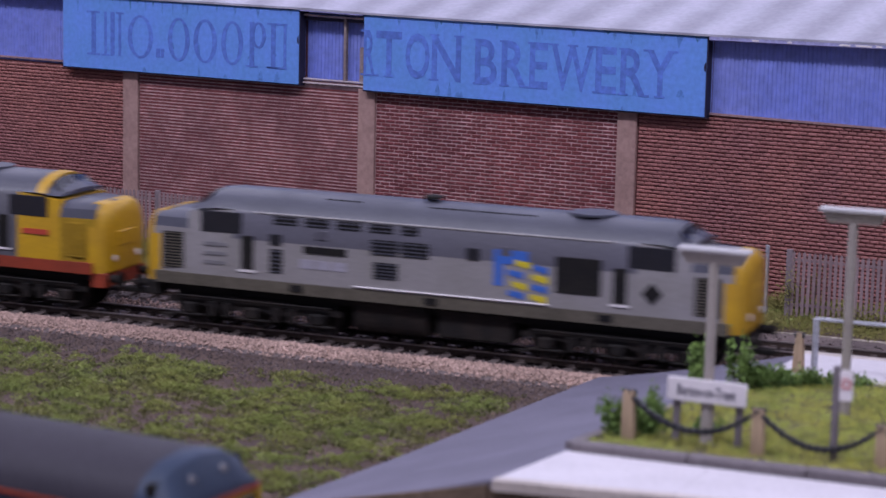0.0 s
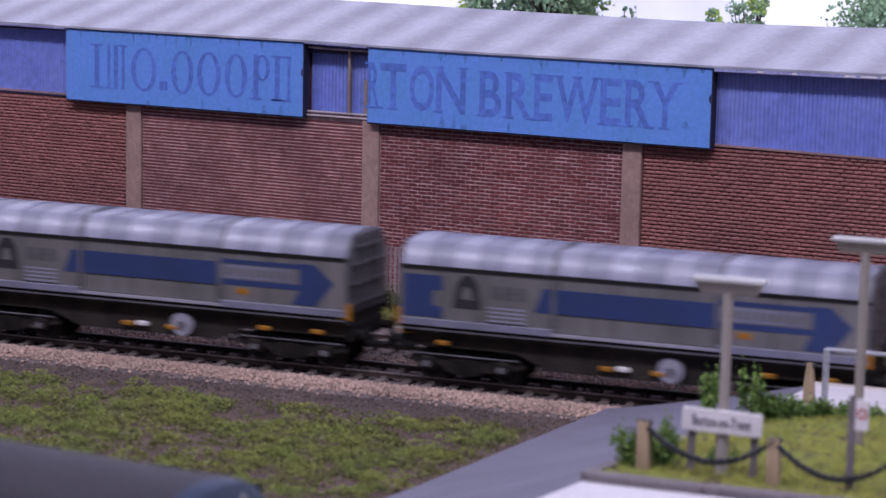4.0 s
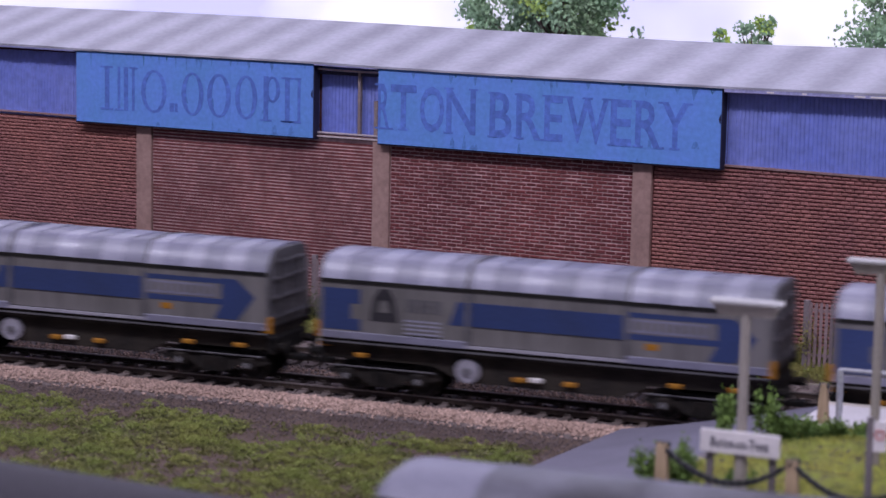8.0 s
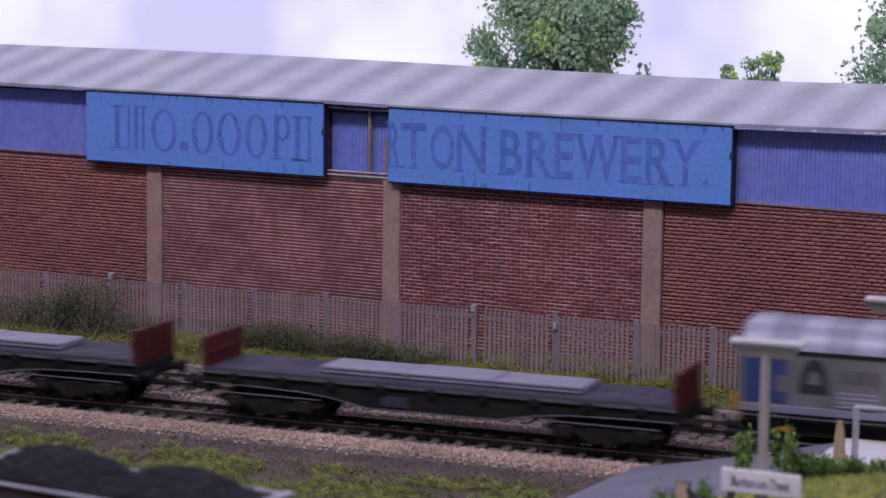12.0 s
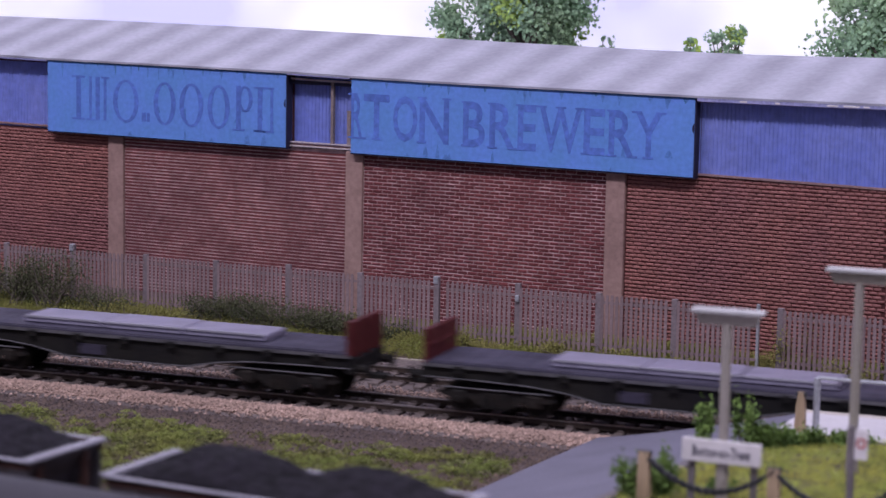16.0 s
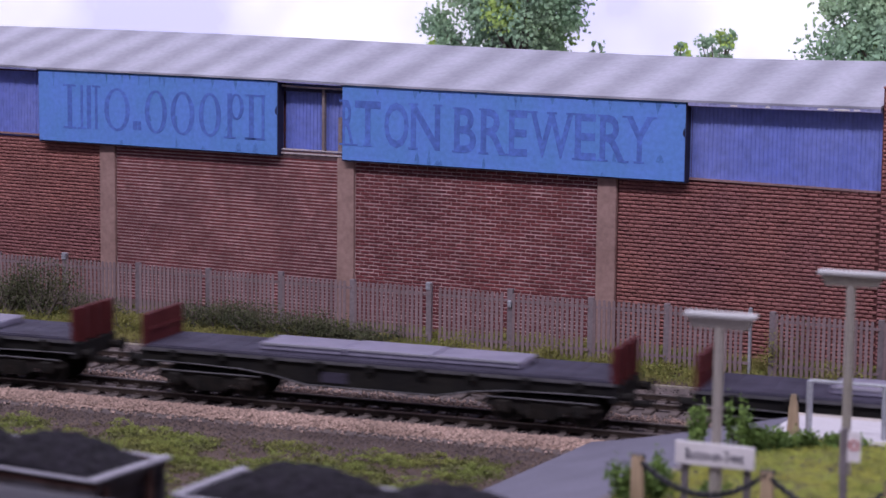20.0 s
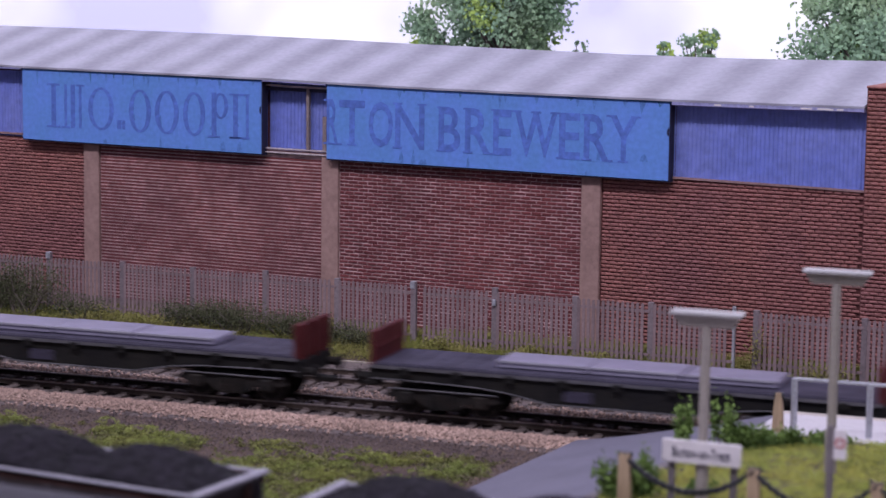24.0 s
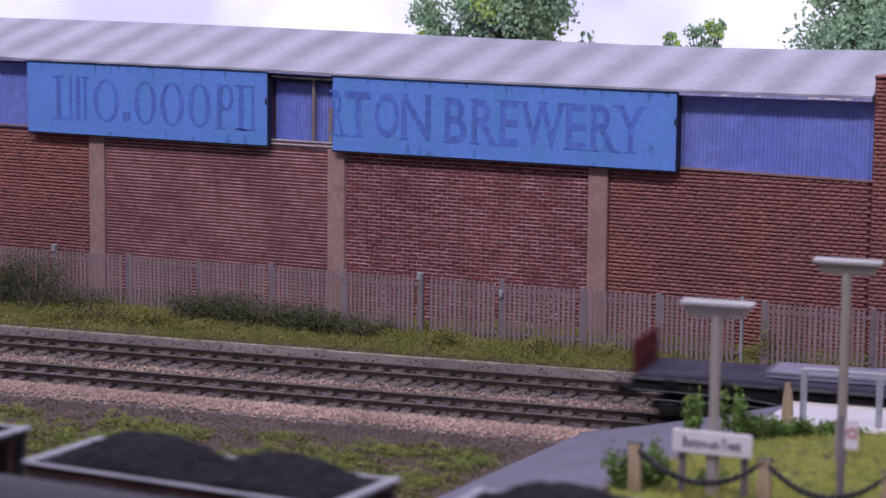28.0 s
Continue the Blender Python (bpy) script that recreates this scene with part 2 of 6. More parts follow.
M = {
    "brick": paint("red_brick", (0.345, 0.15, 0.132), 0.85, vary=0.2, grain=700, stain=18, island=0.14, second=(0.28, 0.126, 0.126)),
    "brick_fine": paint("fine_red_brick", (0.185, 0.052, 0.054), 0.8, vary=0.15, grain=700, stain=22, island=0.18, second=(0.15, 0.045, 0.05)),
    "brick_piece": paint("red_brick_piece", (0.345, 0.15, 0.132), 0.85, vary=0.2, grain=700, stain=18, random_each=0.14, second=(0.28, 0.126, 0.126)),
    "brick_row": paint("red_brick_course", (0.185, 0.054, 0.056), 0.8, vary=0.22, grain=420, stain=30, second=(0.145, 0.044, 0.05)),
    "mortar": paint("pale_mortar", (0.60, 0.41, 0.41), 0.9, vary=0.35, stain=60, grain=300),
    # mortar darkened to include the shadow lines under the bricks
    "mortar_dark": paint("sooty_mortar", (0.145, 0.056, 0.055), 0.9, vary=0.2, stain=40),
    "concrete": paint("buff_concrete", (0.37, 0.235, 0.21), 0.85, vary=0.14, grain=500, stain=60, second=(0.31, 0.195, 0.175)),
    "sign_blue": paint("sign_blue", (0.148, 0.288, 0.76), 0.6, vary=0.08, grain=500, stain=50, second=(0.132, 0.285, 0.68)),
    "sign_edge": paint("worn_teal_edge", (0.07, 0.20, 0.42), 0.7, vary=0.3, stain=120),
    "sign_letter": paint("faded_indigo_letter", (0.118, 0.208, 0.64), 0.65, vary=0.2, grain=400, stain=60),
    "clad": paint("blue_violet_cladding", (0.175, 0.222, 0.62), 0.5, vary=0.14, grain=300, stain=24, second=(0.205, 0.245, 0.60)),
    "dull_grille": paint("dull_brown_mesh", (0.042, 0.032, 0.036), 0.7, vary=0.2),
    "tyre": paint("worn_tyre", (0.055, 0.05, 0.05), 0.4, metal=0.5, vary=0.3),
    "emblem_dark": paint("faded_black_emblem", (0.036, 0.033, 0.04), 0.6, vary=0.25),
    "cab_dome": paint("lavender_cab_roof", (0.20, 0.19, 0.26), 0.42, vary=0.12, stain=40),
    "ledge": paint("brown_pink_ledge", (0.34, 0.21, 0.21), 0.8, vary=0.2, stain=120),
    "frame_pale": paint("worn_pale_frame", (0.52, 0.44, 0.46), 0.6, vary=0.25, stain=200),
    "sign_stain": paint("dull_blue_stain", (0.115, 0.245, 0.62), 0.7, vary=0.2, stain=200),
    "fence_post": paint("dull_fence_post", (0.235, 0.19, 0.205), 0.7, vary=0.15, random_each=0.12),
    # lit version of the tree leaf, its highlight put into the colour
    "tree_leaf_lit": paint("lime_tree_leaf", (0.42, 0.58, 0.13), 0.8, vary=0.15, stain=60, island=0.25, bump=0, second=(0.34, 0.48, 0.15)),
    # pale base colour carries the backdrop's reflection in the pane
    "screen_reflection": paint("pale_windscreen", (0.34, 0.32, 0.30), 0.2, vary=0.1, bump=0),
    "gold": paint("dull_gold_transfer", (0.22, 0.17, 0.095), 0.6, vary=0.15),
    "roof": paint("lilac_grey_sheeting", (0.385, 0.375, 0.455), 0.6, vary=0.08, grain=400, stain=35),
    "gutter": paint("pale_gutter", (0.36, 0.35, 0.60), 0.45, vary=0.2, stain=160, second=(0.29, 0.285, 0.52)),
    "rust_frame": paint("rusty_frame", (0.30, 0.235, 0.235), 0.7, vary=0.25),
    "soil": paint("grey_brown_soil", (0.115, 0.08, 0.067), 0.95, vary=0.35, grain=1100, stain=60, bump=0.6, second=(0.085, 0.06, 0.054)),
    "verge": paint("verge_soil", (0.13, 0.115, 0.06), 0.95, vary=0.35, grain=900, stain=60, bump=0.6),
    "stone": paint("pale_ballast", (0.42, 0.295, 0.25), 0.9, vary=0.22, grain=900, stain=30, island=0.38, second=(0.33, 0.23, 0.195)),
    "stone_dark": paint("oily_ballast", (0.165, 0.13, 0.125), 0.9, vary=0.25, grain=900, stain=30, island=0.35, second=(0.115, 0.092, 0.092)),
    "grit": paint("dark_grit", (0.13, 0.10, 0.10), 0.9, vary=0.3, island=0.45),
    "soil_crumb": paint("brown_soil_crumb", (0.155, 0.112, 0.085), 0.95, vary=0.3, island=0.5),
    "sleeper": paint("weathered_sleeper", (0.125, 0.098, 0.092), 0.85, vary=0.25, random_each=0.3),
    "rail": paint("rusty_rail", (0.052, 0.036, 0.030), 0.75, vary=0.25),
    "rail_top": paint("worn_rail_head", (0.30, 0.26, 0.255), 0.35, metal=0.6, vary=0.2),
    "edging": paint("white_edging", (0.42, 0.36, 0.31), 0.8, vary=0.35, stain=120),
    "grass": paint("olive_scatter", (0.145, 0.155, 0.056), 0.95, vary=0.2, stain=45, island=0.3, bump=0, second=(0.168, 0.163, 0.062)),
    "grass_bright": paint("spring_green_scatter", (0.242, 0.285, 0.082), 0.95, vary=0.2, stain=45, island=0.28, bump=0, second=(0.278, 0.292, 0.088)),
    "bed_grass": paint("yellow_green_flock", (0.47, 0.52, 0.13), 0.95, vary=0.18, stain=60, island=0.16, bump=0, second=(0.53, 0.51, 0.125)),
    "scrub": paint("dark_scrub", (0.088, 0.098, 0.055), 0.9, vary=0.25, stain=60, island=0.3, bump=0, second=(0.115, 0.115, 0.062)),
    "straw": paint("straw_grass", (0.27, 0.245, 0.085), 0.9, vary=0.2, stain=40, island=0.18, bump=0, second=(0.215, 0.22, 0.06)),
    "leaf": paint("fresh_leaf", (0.165, 0.245, 0.062), 0.85, vary=0.2, stain=90, island=0.35, bump=0, second=(0.10, 0.165, 0.048)),
    "tree_leaf": paint("tree_leaf", (0.28, 0.43, 0.27), 0.8, vary=0.15, stain=22, island=0.28, bump=0, second=(0.37, 0.50, 0.27), patch=0.56),
    "bark": paint("grey_bark", (0.17, 0.14, 0.12), 0.9, vary=0.3),
    "tarmac": paint("blue_grey_tarmac", (0.165, 0.155, 0.205), 0.8, vary=0.08, grain=1200, stain=40, bump=0.3),
    "slab": paint("pale_slab", (0.62, 0.58, 0.62), 0.7, vary=0.08, grain=700, stain=40),
    "slab_edge": paint("worn_slab_edge", (0.55, 0.48, 0.44), 0.6, vary=0.15),
    "plat_face": paint("brown_platform_face", (0.17, 0.12, 0.085), 0.85, vary=0.25),
    "kerb": paint("grey_kerb", (0.19, 0.165, 0.175), 0.8, vary=0.15),
    "fence": paint("galvanised_fence", (0.27, 0.195, 0.205), 0.75, metal=0.0, vary=0.12, random_each=0.12),
    "silver": paint("dull_galvanising", (0.42, 0.42, 0.47), 0.5, metal=0.2, vary=0.2),
    "lamp_post": paint("drab_lamp_paint", (0.36, 0.32, 0.29), 0.6, vary=0.1),
    "lamp_top": paint("pale_lamp_top", (0.48, 0.46, 0.47), 0.5, vary=0.08),
    "wood": paint("buff_timber_post", (0.40, 0.29, 0.19), 0.8, vary=0.2, streak=True),
    "chain": paint("black_chain", (0.030, 0.030, 0.035), 0.5, vary=0.3),
    "white": paint("white_enamel", (0.72, 0.67, 0.68), 0.5, vary=0.06),
    # lettering ink; also painted shade at the sign edges and the opening's head
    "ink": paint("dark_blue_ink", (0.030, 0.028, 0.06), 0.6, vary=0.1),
    "red": paint("signal_red", (0.48, 0.06, 0.035), 0.5, vary=0.12),
    "body_light": paint("light_stone_grey", (0.272, 0.252, 0.258), 0.5, vary=0.10, stain=50, second=(0.235, 0.218, 0.215)),
    "body_mid": paint("flint_grey", (0.104, 0.099, 0.124), 0.4, vary=0.12, stain=50),
    "body_rail": paint("railfreight_grey", (0.098, 0.094, 0.112), 0.55, vary=0.12, stain=50, second=(0.084, 0.08, 0.095)),
    "roof_dark": paint("slate_roof_grey", (0.074, 0.074, 0.098), 0.42, vary=0.14, stain=35, second=(0.058, 0.058, 0.078)),
    "grime": paint("olive_grime", (0.12, 0.105, 0.082), 0.8, vary=0.2, stain=60),
    "yellow": paint("warning_yellow", (0.50, 0.29, 0.012), 0.45, vary=0.10, stain=60, second=(0.42, 0.235, 0.012)),
    "yellow_dim": paint("dusty_yellow", (0.36, 0.22, 0.02), 0.7, vary=0.15),
    "orange": paint("amber_fitting", (0.38, 0.165, 0.02), 0.6, vary=0.2),
    "solered": paint("orange_red_stripe", (0.29, 0.045, 0.02), 0.55, vary=0.18),
    "logo_blue": paint("bright_blue", (0.05, 0.14, 0.50), 0.5, vary=0.1),
    "logo_yellow": paint("lemon_yellow", (0.62, 0.50, 0.03), 0.5, vary=0.1),
    "glass": paint("smoked_glass", (0.022, 0.022, 0.028), 0.12, vary=0.1, bump=0),
    "dark": paint("sooty_black", (0.010, 0.009, 0.010), 0.75, vary=0.3, stain=80, second=(0.017, 0.015, 0.014)),
    "bogie": paint("brake_dust_black", (0.013, 0.0115, 0.0115), 0.85, vary=0.4, stain=150, second=(0.024, 0.019, 0.017)),
    "underdirt": paint("brown_under_dirt", (0.036, 0.029, 0.024), 0.85, vary=0.3, stain=90, second=(0.022, 0.018, 0.017)),
    "slat": paint("louvre_grey", (0.20, 0.19, 0.205), 0.6, vary=0.15),
    "silver_side": paint("dirty_silver_side", (0.172, 0.158, 0.162), 0.5, vary=0.2, stain=90, second=(0.118, 0.108, 0.11), streak=True),
    "hood": paint("pale_lilac_hood", (0.20, 0.192, 0.268), 0.4, vary=0.12, stain=60, second=(0.155, 0.15, 0.205)),
    "hood_pale": paint("worn_bright_hood", (0.285, 0.275, 0.365), 0.35, vary=0.12, stain=60),
    "hood_end": paint("grey_hood_end", (0.115, 0.108, 0.12), 0.6, vary=0.25),
    "wagon_blue": paint("ferry_blue", (0.027, 0.045, 0.14), 0.5, vary=0.16, stain=50),
    "bauxite": paint("bauxite_red", (0.095, 0.018, 0.020), 0.6, vary=0.18, stain=80),
    "deck": paint("dark_slate_deck", (0.056, 0.049, 0.077), 0.6, vary=0.25, stain=60),
    "plank": paint("pale_covered_planks", (0.27, 0.245, 0.335), 0.4, vary=0.16, stain=60),
    "coal": paint("coal", (0.0105, 0.0085, 0.013), 0.8, vary=0.5, grain=420, stain=160, bump=1.0, second=(0.018, 0.015, 0.022)),
    "rim": paint("galvanised_rim", (0.33, 0.31, 0.37), 0.55, vary=0.12),
    "hopper": paint("grey_hopper", (0.075, 0.068, 0.082), 0.6, vary=0.2, second=(0.05, 0.038, 0.04)),
    "rust": paint("rust_brown", (0.085, 0.042, 0.036), 0.85, vary=0.3),
    "loco_side": paint("olive_black_side", (0.021, 0.018, 0.014), 0.6, vary=0.2, stain=60, second=(0.03, 0.026, 0.019)),
    "loco_roof": paint("light_grey_roof", (0.118, 0.112, 0.148), 0.45, vary=0.16, stain=38, second=(0.034, 0.031, 0.038), patch=0.52),
    "unit_blue": paint("rail_blue", (0.012, 0.027, 0.066), 0.55, vary=0.12, stain=40),
    "unit_roof": paint("blue_grey_roof", (0.037, 0.033, 0.044), 0.65, vary=0.16, stain=30, second=(0.045, 0.040, 0.052)),
}


def sky_sheet():
    m = bpy.data.materials.new("painted_sky")
    m.use_nodes = True
    nt = m.node_tree
    b = nt.nodes["Principled BSDF"]
    tc = nt.nodes.new("ShaderNodeTexCoord")
    n = nt.nodes.new("ShaderNodeTexNoise")
    n.inputs["Scale"].default_value, n.inputs["Detail"].default_value = 7.0, 6.0
    r = nt.nodes.new("ShaderNodeValToRGB")
    r.color_ramp.elements[0].position, r.color_ramp.elements[0].color = 0.40, (0.62, 0.61, 0.84, 1)
    r.color_ramp.elements[1].position, r.color_ramp.elements[1].color = 0.60, (0.97, 0.96, 1.0, 1)
    nt.links.new(tc.outputs["Object"], n.inputs["Vector"])
    nt.links.new(n.outputs["Fac"], r.inputs["Fac"])
    nt.links.new(r.outputs["Color"], b.inputs["Base Color"])
    nt.links.new(r.outputs["Color"], b.inputs["Emission Color"])
    b.inputs["Emission Strength"].default_value = 0.56
    b.inputs["Roughness"].default_value = 0.9
    return m


def banded_roof():
    """Sheeting with soft bands that run up the slope."""
    m = M["roof"]
    nt = m.node_tree
    b = nt.nodes["Principled BSDF"]
    old = b.inputs["Base Color"].links[0].from_socket
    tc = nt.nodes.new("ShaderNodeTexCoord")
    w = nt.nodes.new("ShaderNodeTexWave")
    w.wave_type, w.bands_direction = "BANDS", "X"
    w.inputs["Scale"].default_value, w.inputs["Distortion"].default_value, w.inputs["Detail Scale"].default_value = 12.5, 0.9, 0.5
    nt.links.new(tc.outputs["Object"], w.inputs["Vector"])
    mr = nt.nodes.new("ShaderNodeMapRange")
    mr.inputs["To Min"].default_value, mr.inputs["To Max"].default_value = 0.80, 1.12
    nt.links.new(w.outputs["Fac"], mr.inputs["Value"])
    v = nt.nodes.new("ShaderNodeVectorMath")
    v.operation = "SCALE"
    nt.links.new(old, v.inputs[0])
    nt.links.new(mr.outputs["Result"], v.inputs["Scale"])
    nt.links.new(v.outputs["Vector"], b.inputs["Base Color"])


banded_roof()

# ---- setting: ground, tracks, platform ----
A_PITCH, FAR_Y = 9.2, 50.9          # sleeper pitch; distance between the two main lines
B_R, B_X, B_Y, B_Z = 1000.0, -80.0, -283.5, -3.6


def bend(x):
    """Turn of the curved line at x, in radians."""
    if x >= B_X:
        return 0.0
    if x >= -235:
        return (x - B_X) / B_R
    if x >= -420:
        return (-235 - B_X) / B_R
    if x >= -760:
        k = (x + 760) / 340
        return (-235 - B_X) / B_R * k * k * (3 - 2 * k)
    return 0.0


BX = np.arange(2600.0, -3200.0, -2.0)
BT = np.array([bend(x) for x in BX])
BY = np.concatenate([[0.0], np.cumsum(-2.0 * np.tan(BT[:-1]))])
BY += B_Y - np.interp(B_X, BX[::-1], BY[::-1])


def b_y(x, off=0.0):
    return float(np.interp(x, BX[::-1], BY[::-1])) + off


def b_turn(x):
    return math.degrees(float(np.interp(x, BX[::-1], BT[::-1])))


def ground_z(x, y):
    """Board height in millimetres."""
    z = -5.0
    if y > 79:
        z = -2.0 + 5.5 * min(1.0, (y - 79) / 26)
    elif y < -240:
        z = -5.5
    n = noise.noise(Vector((x * 0.03, y * 0.03, 3.1))) + 0.5 * noise.noise(Vector((x * 0.11, y * 0.11, 7.7)))
    return z + (0.7 * n if y < -45 or y > 84 else 0.15 * n)


def sheet(name, xs, ys, zf, material, **tags):
    verts = [(x, y, zf(x, y)) for y in ys for x in xs]
    w = len(xs)
    faces = [(j * w + i, j * w + i + 1, (j + 1) * w + i + 1, (j + 1) * w + i) for j in range(len(ys) - 1) for i in range(w - 1)]
    ob = raw(name, verts, faces, material, smooth=60)
    return tagged(ob, **tags)


def steps(*spans):
    out = []
    for a, b, d in spans:
        out += list(np.arange(a, b, d))
    return out + [spans[-1][1]]


sheet("ground", steps((-6000, -600, 450), (-600, -60, 5), (-60, 4000, 450)), steps((-4000, -460, 295), (-460, 180, 5), (180, 4000, 500)),
      ground_z, M["soil"], label="grey-brown scenic ground of the model railway layout", category="ground", kind="structure")


def track(name, y_of, turn_of, z, x0, x1, near0, near1, label):
    """Two rails with worn heads on sleepers; the sleepers far off are one mesh."""
    top = thing(name, Matrix(), label, "railway track", "tracks", "structure")
    xs = [x0, x1] if y_of(x0) == y_of(x1) == y_of((x0 + x1) / 2) else list(np.arange(x0, x1, 12.0)) + [x1]
    for g in (-8.25, 8.25):
        web, head = bmesh.new(), bmesh.new()

        def ring(x, half, lo, hi):
            return [(x, y_of(x) + g - half, z + lo), (x, y_of(x) + g + half, z + lo), (x, y_of(x) + g + half, z + hi), (x, y_of(x) + g - half, z + hi)]
        loft(web, [ring(x, 0.4, -2.0, -0.35) for x in xs])
        loft(web, [ring(x, 0.75, -2.05, -1.75) for x in xs])
        loft(head, [ring(x, 0.62, -0.42, 0.0) for x in xs])
        rail = part("rail", web, M["rail"], top)
        part("rail_head", head, M["rail_top"], rail, "worn bright rail head")
    bm = boxes((-1.65, 1.65, -16.3, 16.3, -5.0, -2.05), bevel=0.25)
    for s in (-1, 1):
        for g in (-8.25, 8.25):
            box(bm, -1.1, 1.1, g + s * 1.15 - 0.45, g + s * 1.15 + 0.45, -2.05, -1.45)
    first = None
    rest_v, rest_f = [], []
    n = 0
    for x in np.arange(x0 + 4, x1, A_PITCH):
        x = float(x)
        if near0 < x < near1:
            if first is None:
                first = part("sleeper", bm, M["sleeper"], top)
                first.matrix_basis = at(x, y_of(x), z, turn_of(x))
            else:
                again(first, x, y_of(x) + rnd.uniform(-0.3, 0.3), z, turn_of(x) + rnd.uniform(-1.2, 1.2))
        else:
            k = len(rest_v)
            c, s = math.cos(radians(turn_of(x))), math.sin(radians(turn_of(x)))
            for dx in (-1.65, 1.65):
                for dy in (-16.3, 16.3):
                    for zz in (-5.0, -2.05):
                        rest_v.append((x + dx * c - dy * s, y_of(x) + dx * s + dy * c, z + zz))
            rest_f += [[k + i for i in q] for q in ((0, 1, 3, 2), (4, 6, 7, 5), (0, 4, 5, 1), (2, 3, 7, 6), (1, 5, 7, 3))]
    far = raw("far_sleepers", rest_v, rest_f, M["sleeper"], top)
    tagged(far, kind="stuff")
    return top


track("near_main_line", lambda x: 0.0, lambda x: 0.0, 0.0, -4200, 3700, -540, -95, "straight near main line, rusty rails on weathered sleepers")
track("far_main_line", lambda x: FAR_Y, lambda x: 0.0, 0.0, -4200, 3700, -560, -95, "straight far main line, rusty rails on weathered sleepers")
track("curved_line", b_y, b_turn, B_Z, -1900, 2400, -330, -100, "gently curved line beside the platform, rusty rails")
track("siding", lambda x: -341.0 - math.tan(radians(6.5)) * (x + 178), lambda x: -6.5, B_Z, -700, 60, -340, -150, "straight siding nearest the layout edge, rusty rails")


def stones(name, count, spot, size, material, label, kind="stuff", category="ballast"):
    """Loose angular stones, each of its own shape; spot gives a place and its height."""
    r = np.random.RandomState(len(name) + count)
    base = np.array([(1, 0, 0), (-1, 0, 0), (0, 1, 0), (0, -1, 0), (0, 0, 1), (0, 0, -1)], float)
    tri = [(0, 2, 4), (2, 1, 4), (1, 3, 4), (3, 0, 4), (2, 0, 5), (1, 2, 5), (3, 1, 5), (0, 3, 5)]
    verts, faces = [], []
    for i in range(count):
        x, y, z = spot(r)
        a, s = r.uniform(0, 6.28), r.uniform(*size)
        p = base * (s * r.uniform(0.55, 1.15, (6, 1))) + r.uniform(-0.18, 0.18, (6, 3)) * s
        p[:, 2] *= 0.75
        c, d = math.cos(a), math.sin(a)
        q = np.stack([p[:, 0] * c - p[:, 1] * d + x, p[:, 0] * d + p[:, 1] * c + y, p[:, 2] + z], 1)
        k = len(verts)
        verts += q.tolist()
        faces += [(k + u, k + v, k + w) for u, v, w in tri]
    ob = raw(name, verts, faces, material)
    return tagged(ob, label, category, kind=kind)


# ballast bed of the two main lines and its pale shoulder
def bed_z(x, y):
    return -2.75 - max(0.0, -19.0 - y) * 0.16 + max(0.0, y - 69) * 0.2


sheet("trackbed", steps((-4300, -600, 700), (-600, -60, 9), (-60, 3800, 700)), steps((-31, 79, 3.4)), lambda x, y: bed_z(x, y) - 0.4, M["stone_dark"],
      label="trampled ballast bed under both main lines", category="trackbed", kind="structure")


sheet("ballast_bank", steps((-4300, -600, 700), (-600, -185, 6)), steps((-28, -16.6, 1.9)), lambda x, y: bed_z(x, y) - 0.25 + 0.15 * noise.noise(Vector((x * 0.4, y * 0.4, 0))) - (1.2 if y < -27 else 0), M["stone"],
      label="pale fine ballast bank along the near line", category="ballast", kind="structure")


def shoulder(r):
    x, y = r.uniform(-540, -185), -16.2 - abs(r.normal(0, 5.6)) + r.uniform(0, 1.5)
    y = max(y, -31 - 2 * noise.noise(Vector((x * 0.05, 0, 0))))
    return x, y, bed_z(x, y) + r.uniform(-0.25, 0.35)


def between(r):
    x, y = r.uniform(-560, -100), r.uniform(-17, 77)
    return x, y, bed_z(x, y) + r.uniform(-0.5, 0.15)


stones("ballast_shoulder", 15000, shoulder, (0.45, 0.95), M["stone"], "pale pinkish ballast stones heaped along the track edge")
stones("ballast", 9000, between, (0.4, 0.8), M["stone_dark"], "darker ballast stones between rails and sleepers")
stones("six_foot_ballast", 3600, lambda r: (lambda x, y: (x, y, -2.7 + r.uniform(-0.4, 0.3)))(r.uniform(-560, -100), 25.5 + r.normal(0, 3.6)), (0.4, 0.85), M["stone"],
       "pale ballast stones between the two main lines")
stones("cess_grit", 6500, lambda r: (lambda x, y: (x, y, ground_z(x, y) + 0.15))(r.uniform(-520, -190), r.uniform(-68, -24)), (0.3, 0.75), M["grit"],
       "dark grit and crumbs beside the ballast", category="grit")
stones("soil_crumbs", 7000, lambda r: (lambda x, y: (x, y, ground_z(x, y) + 0.1))(r.uniform(-480, -212), r.uniform(-205, -50)), (0.3, 0.95), M["soil_crumb"],
       "brown soil crumbs and twigs among the grass", category="soil")
edging = thing("cess_edging", at(0, 0, 0), "thin white edging strip along the far track", "edging", "", "structure")
for i in range(14):
    part("edging_length", boxes((-640 + 42 * i, -598.4 + 42 * i, 80.2, 81.6, -3.0, -0.75 + rnd.uniform(-0.15, 0.15)), bevel=0.2), M["edging"], edging)


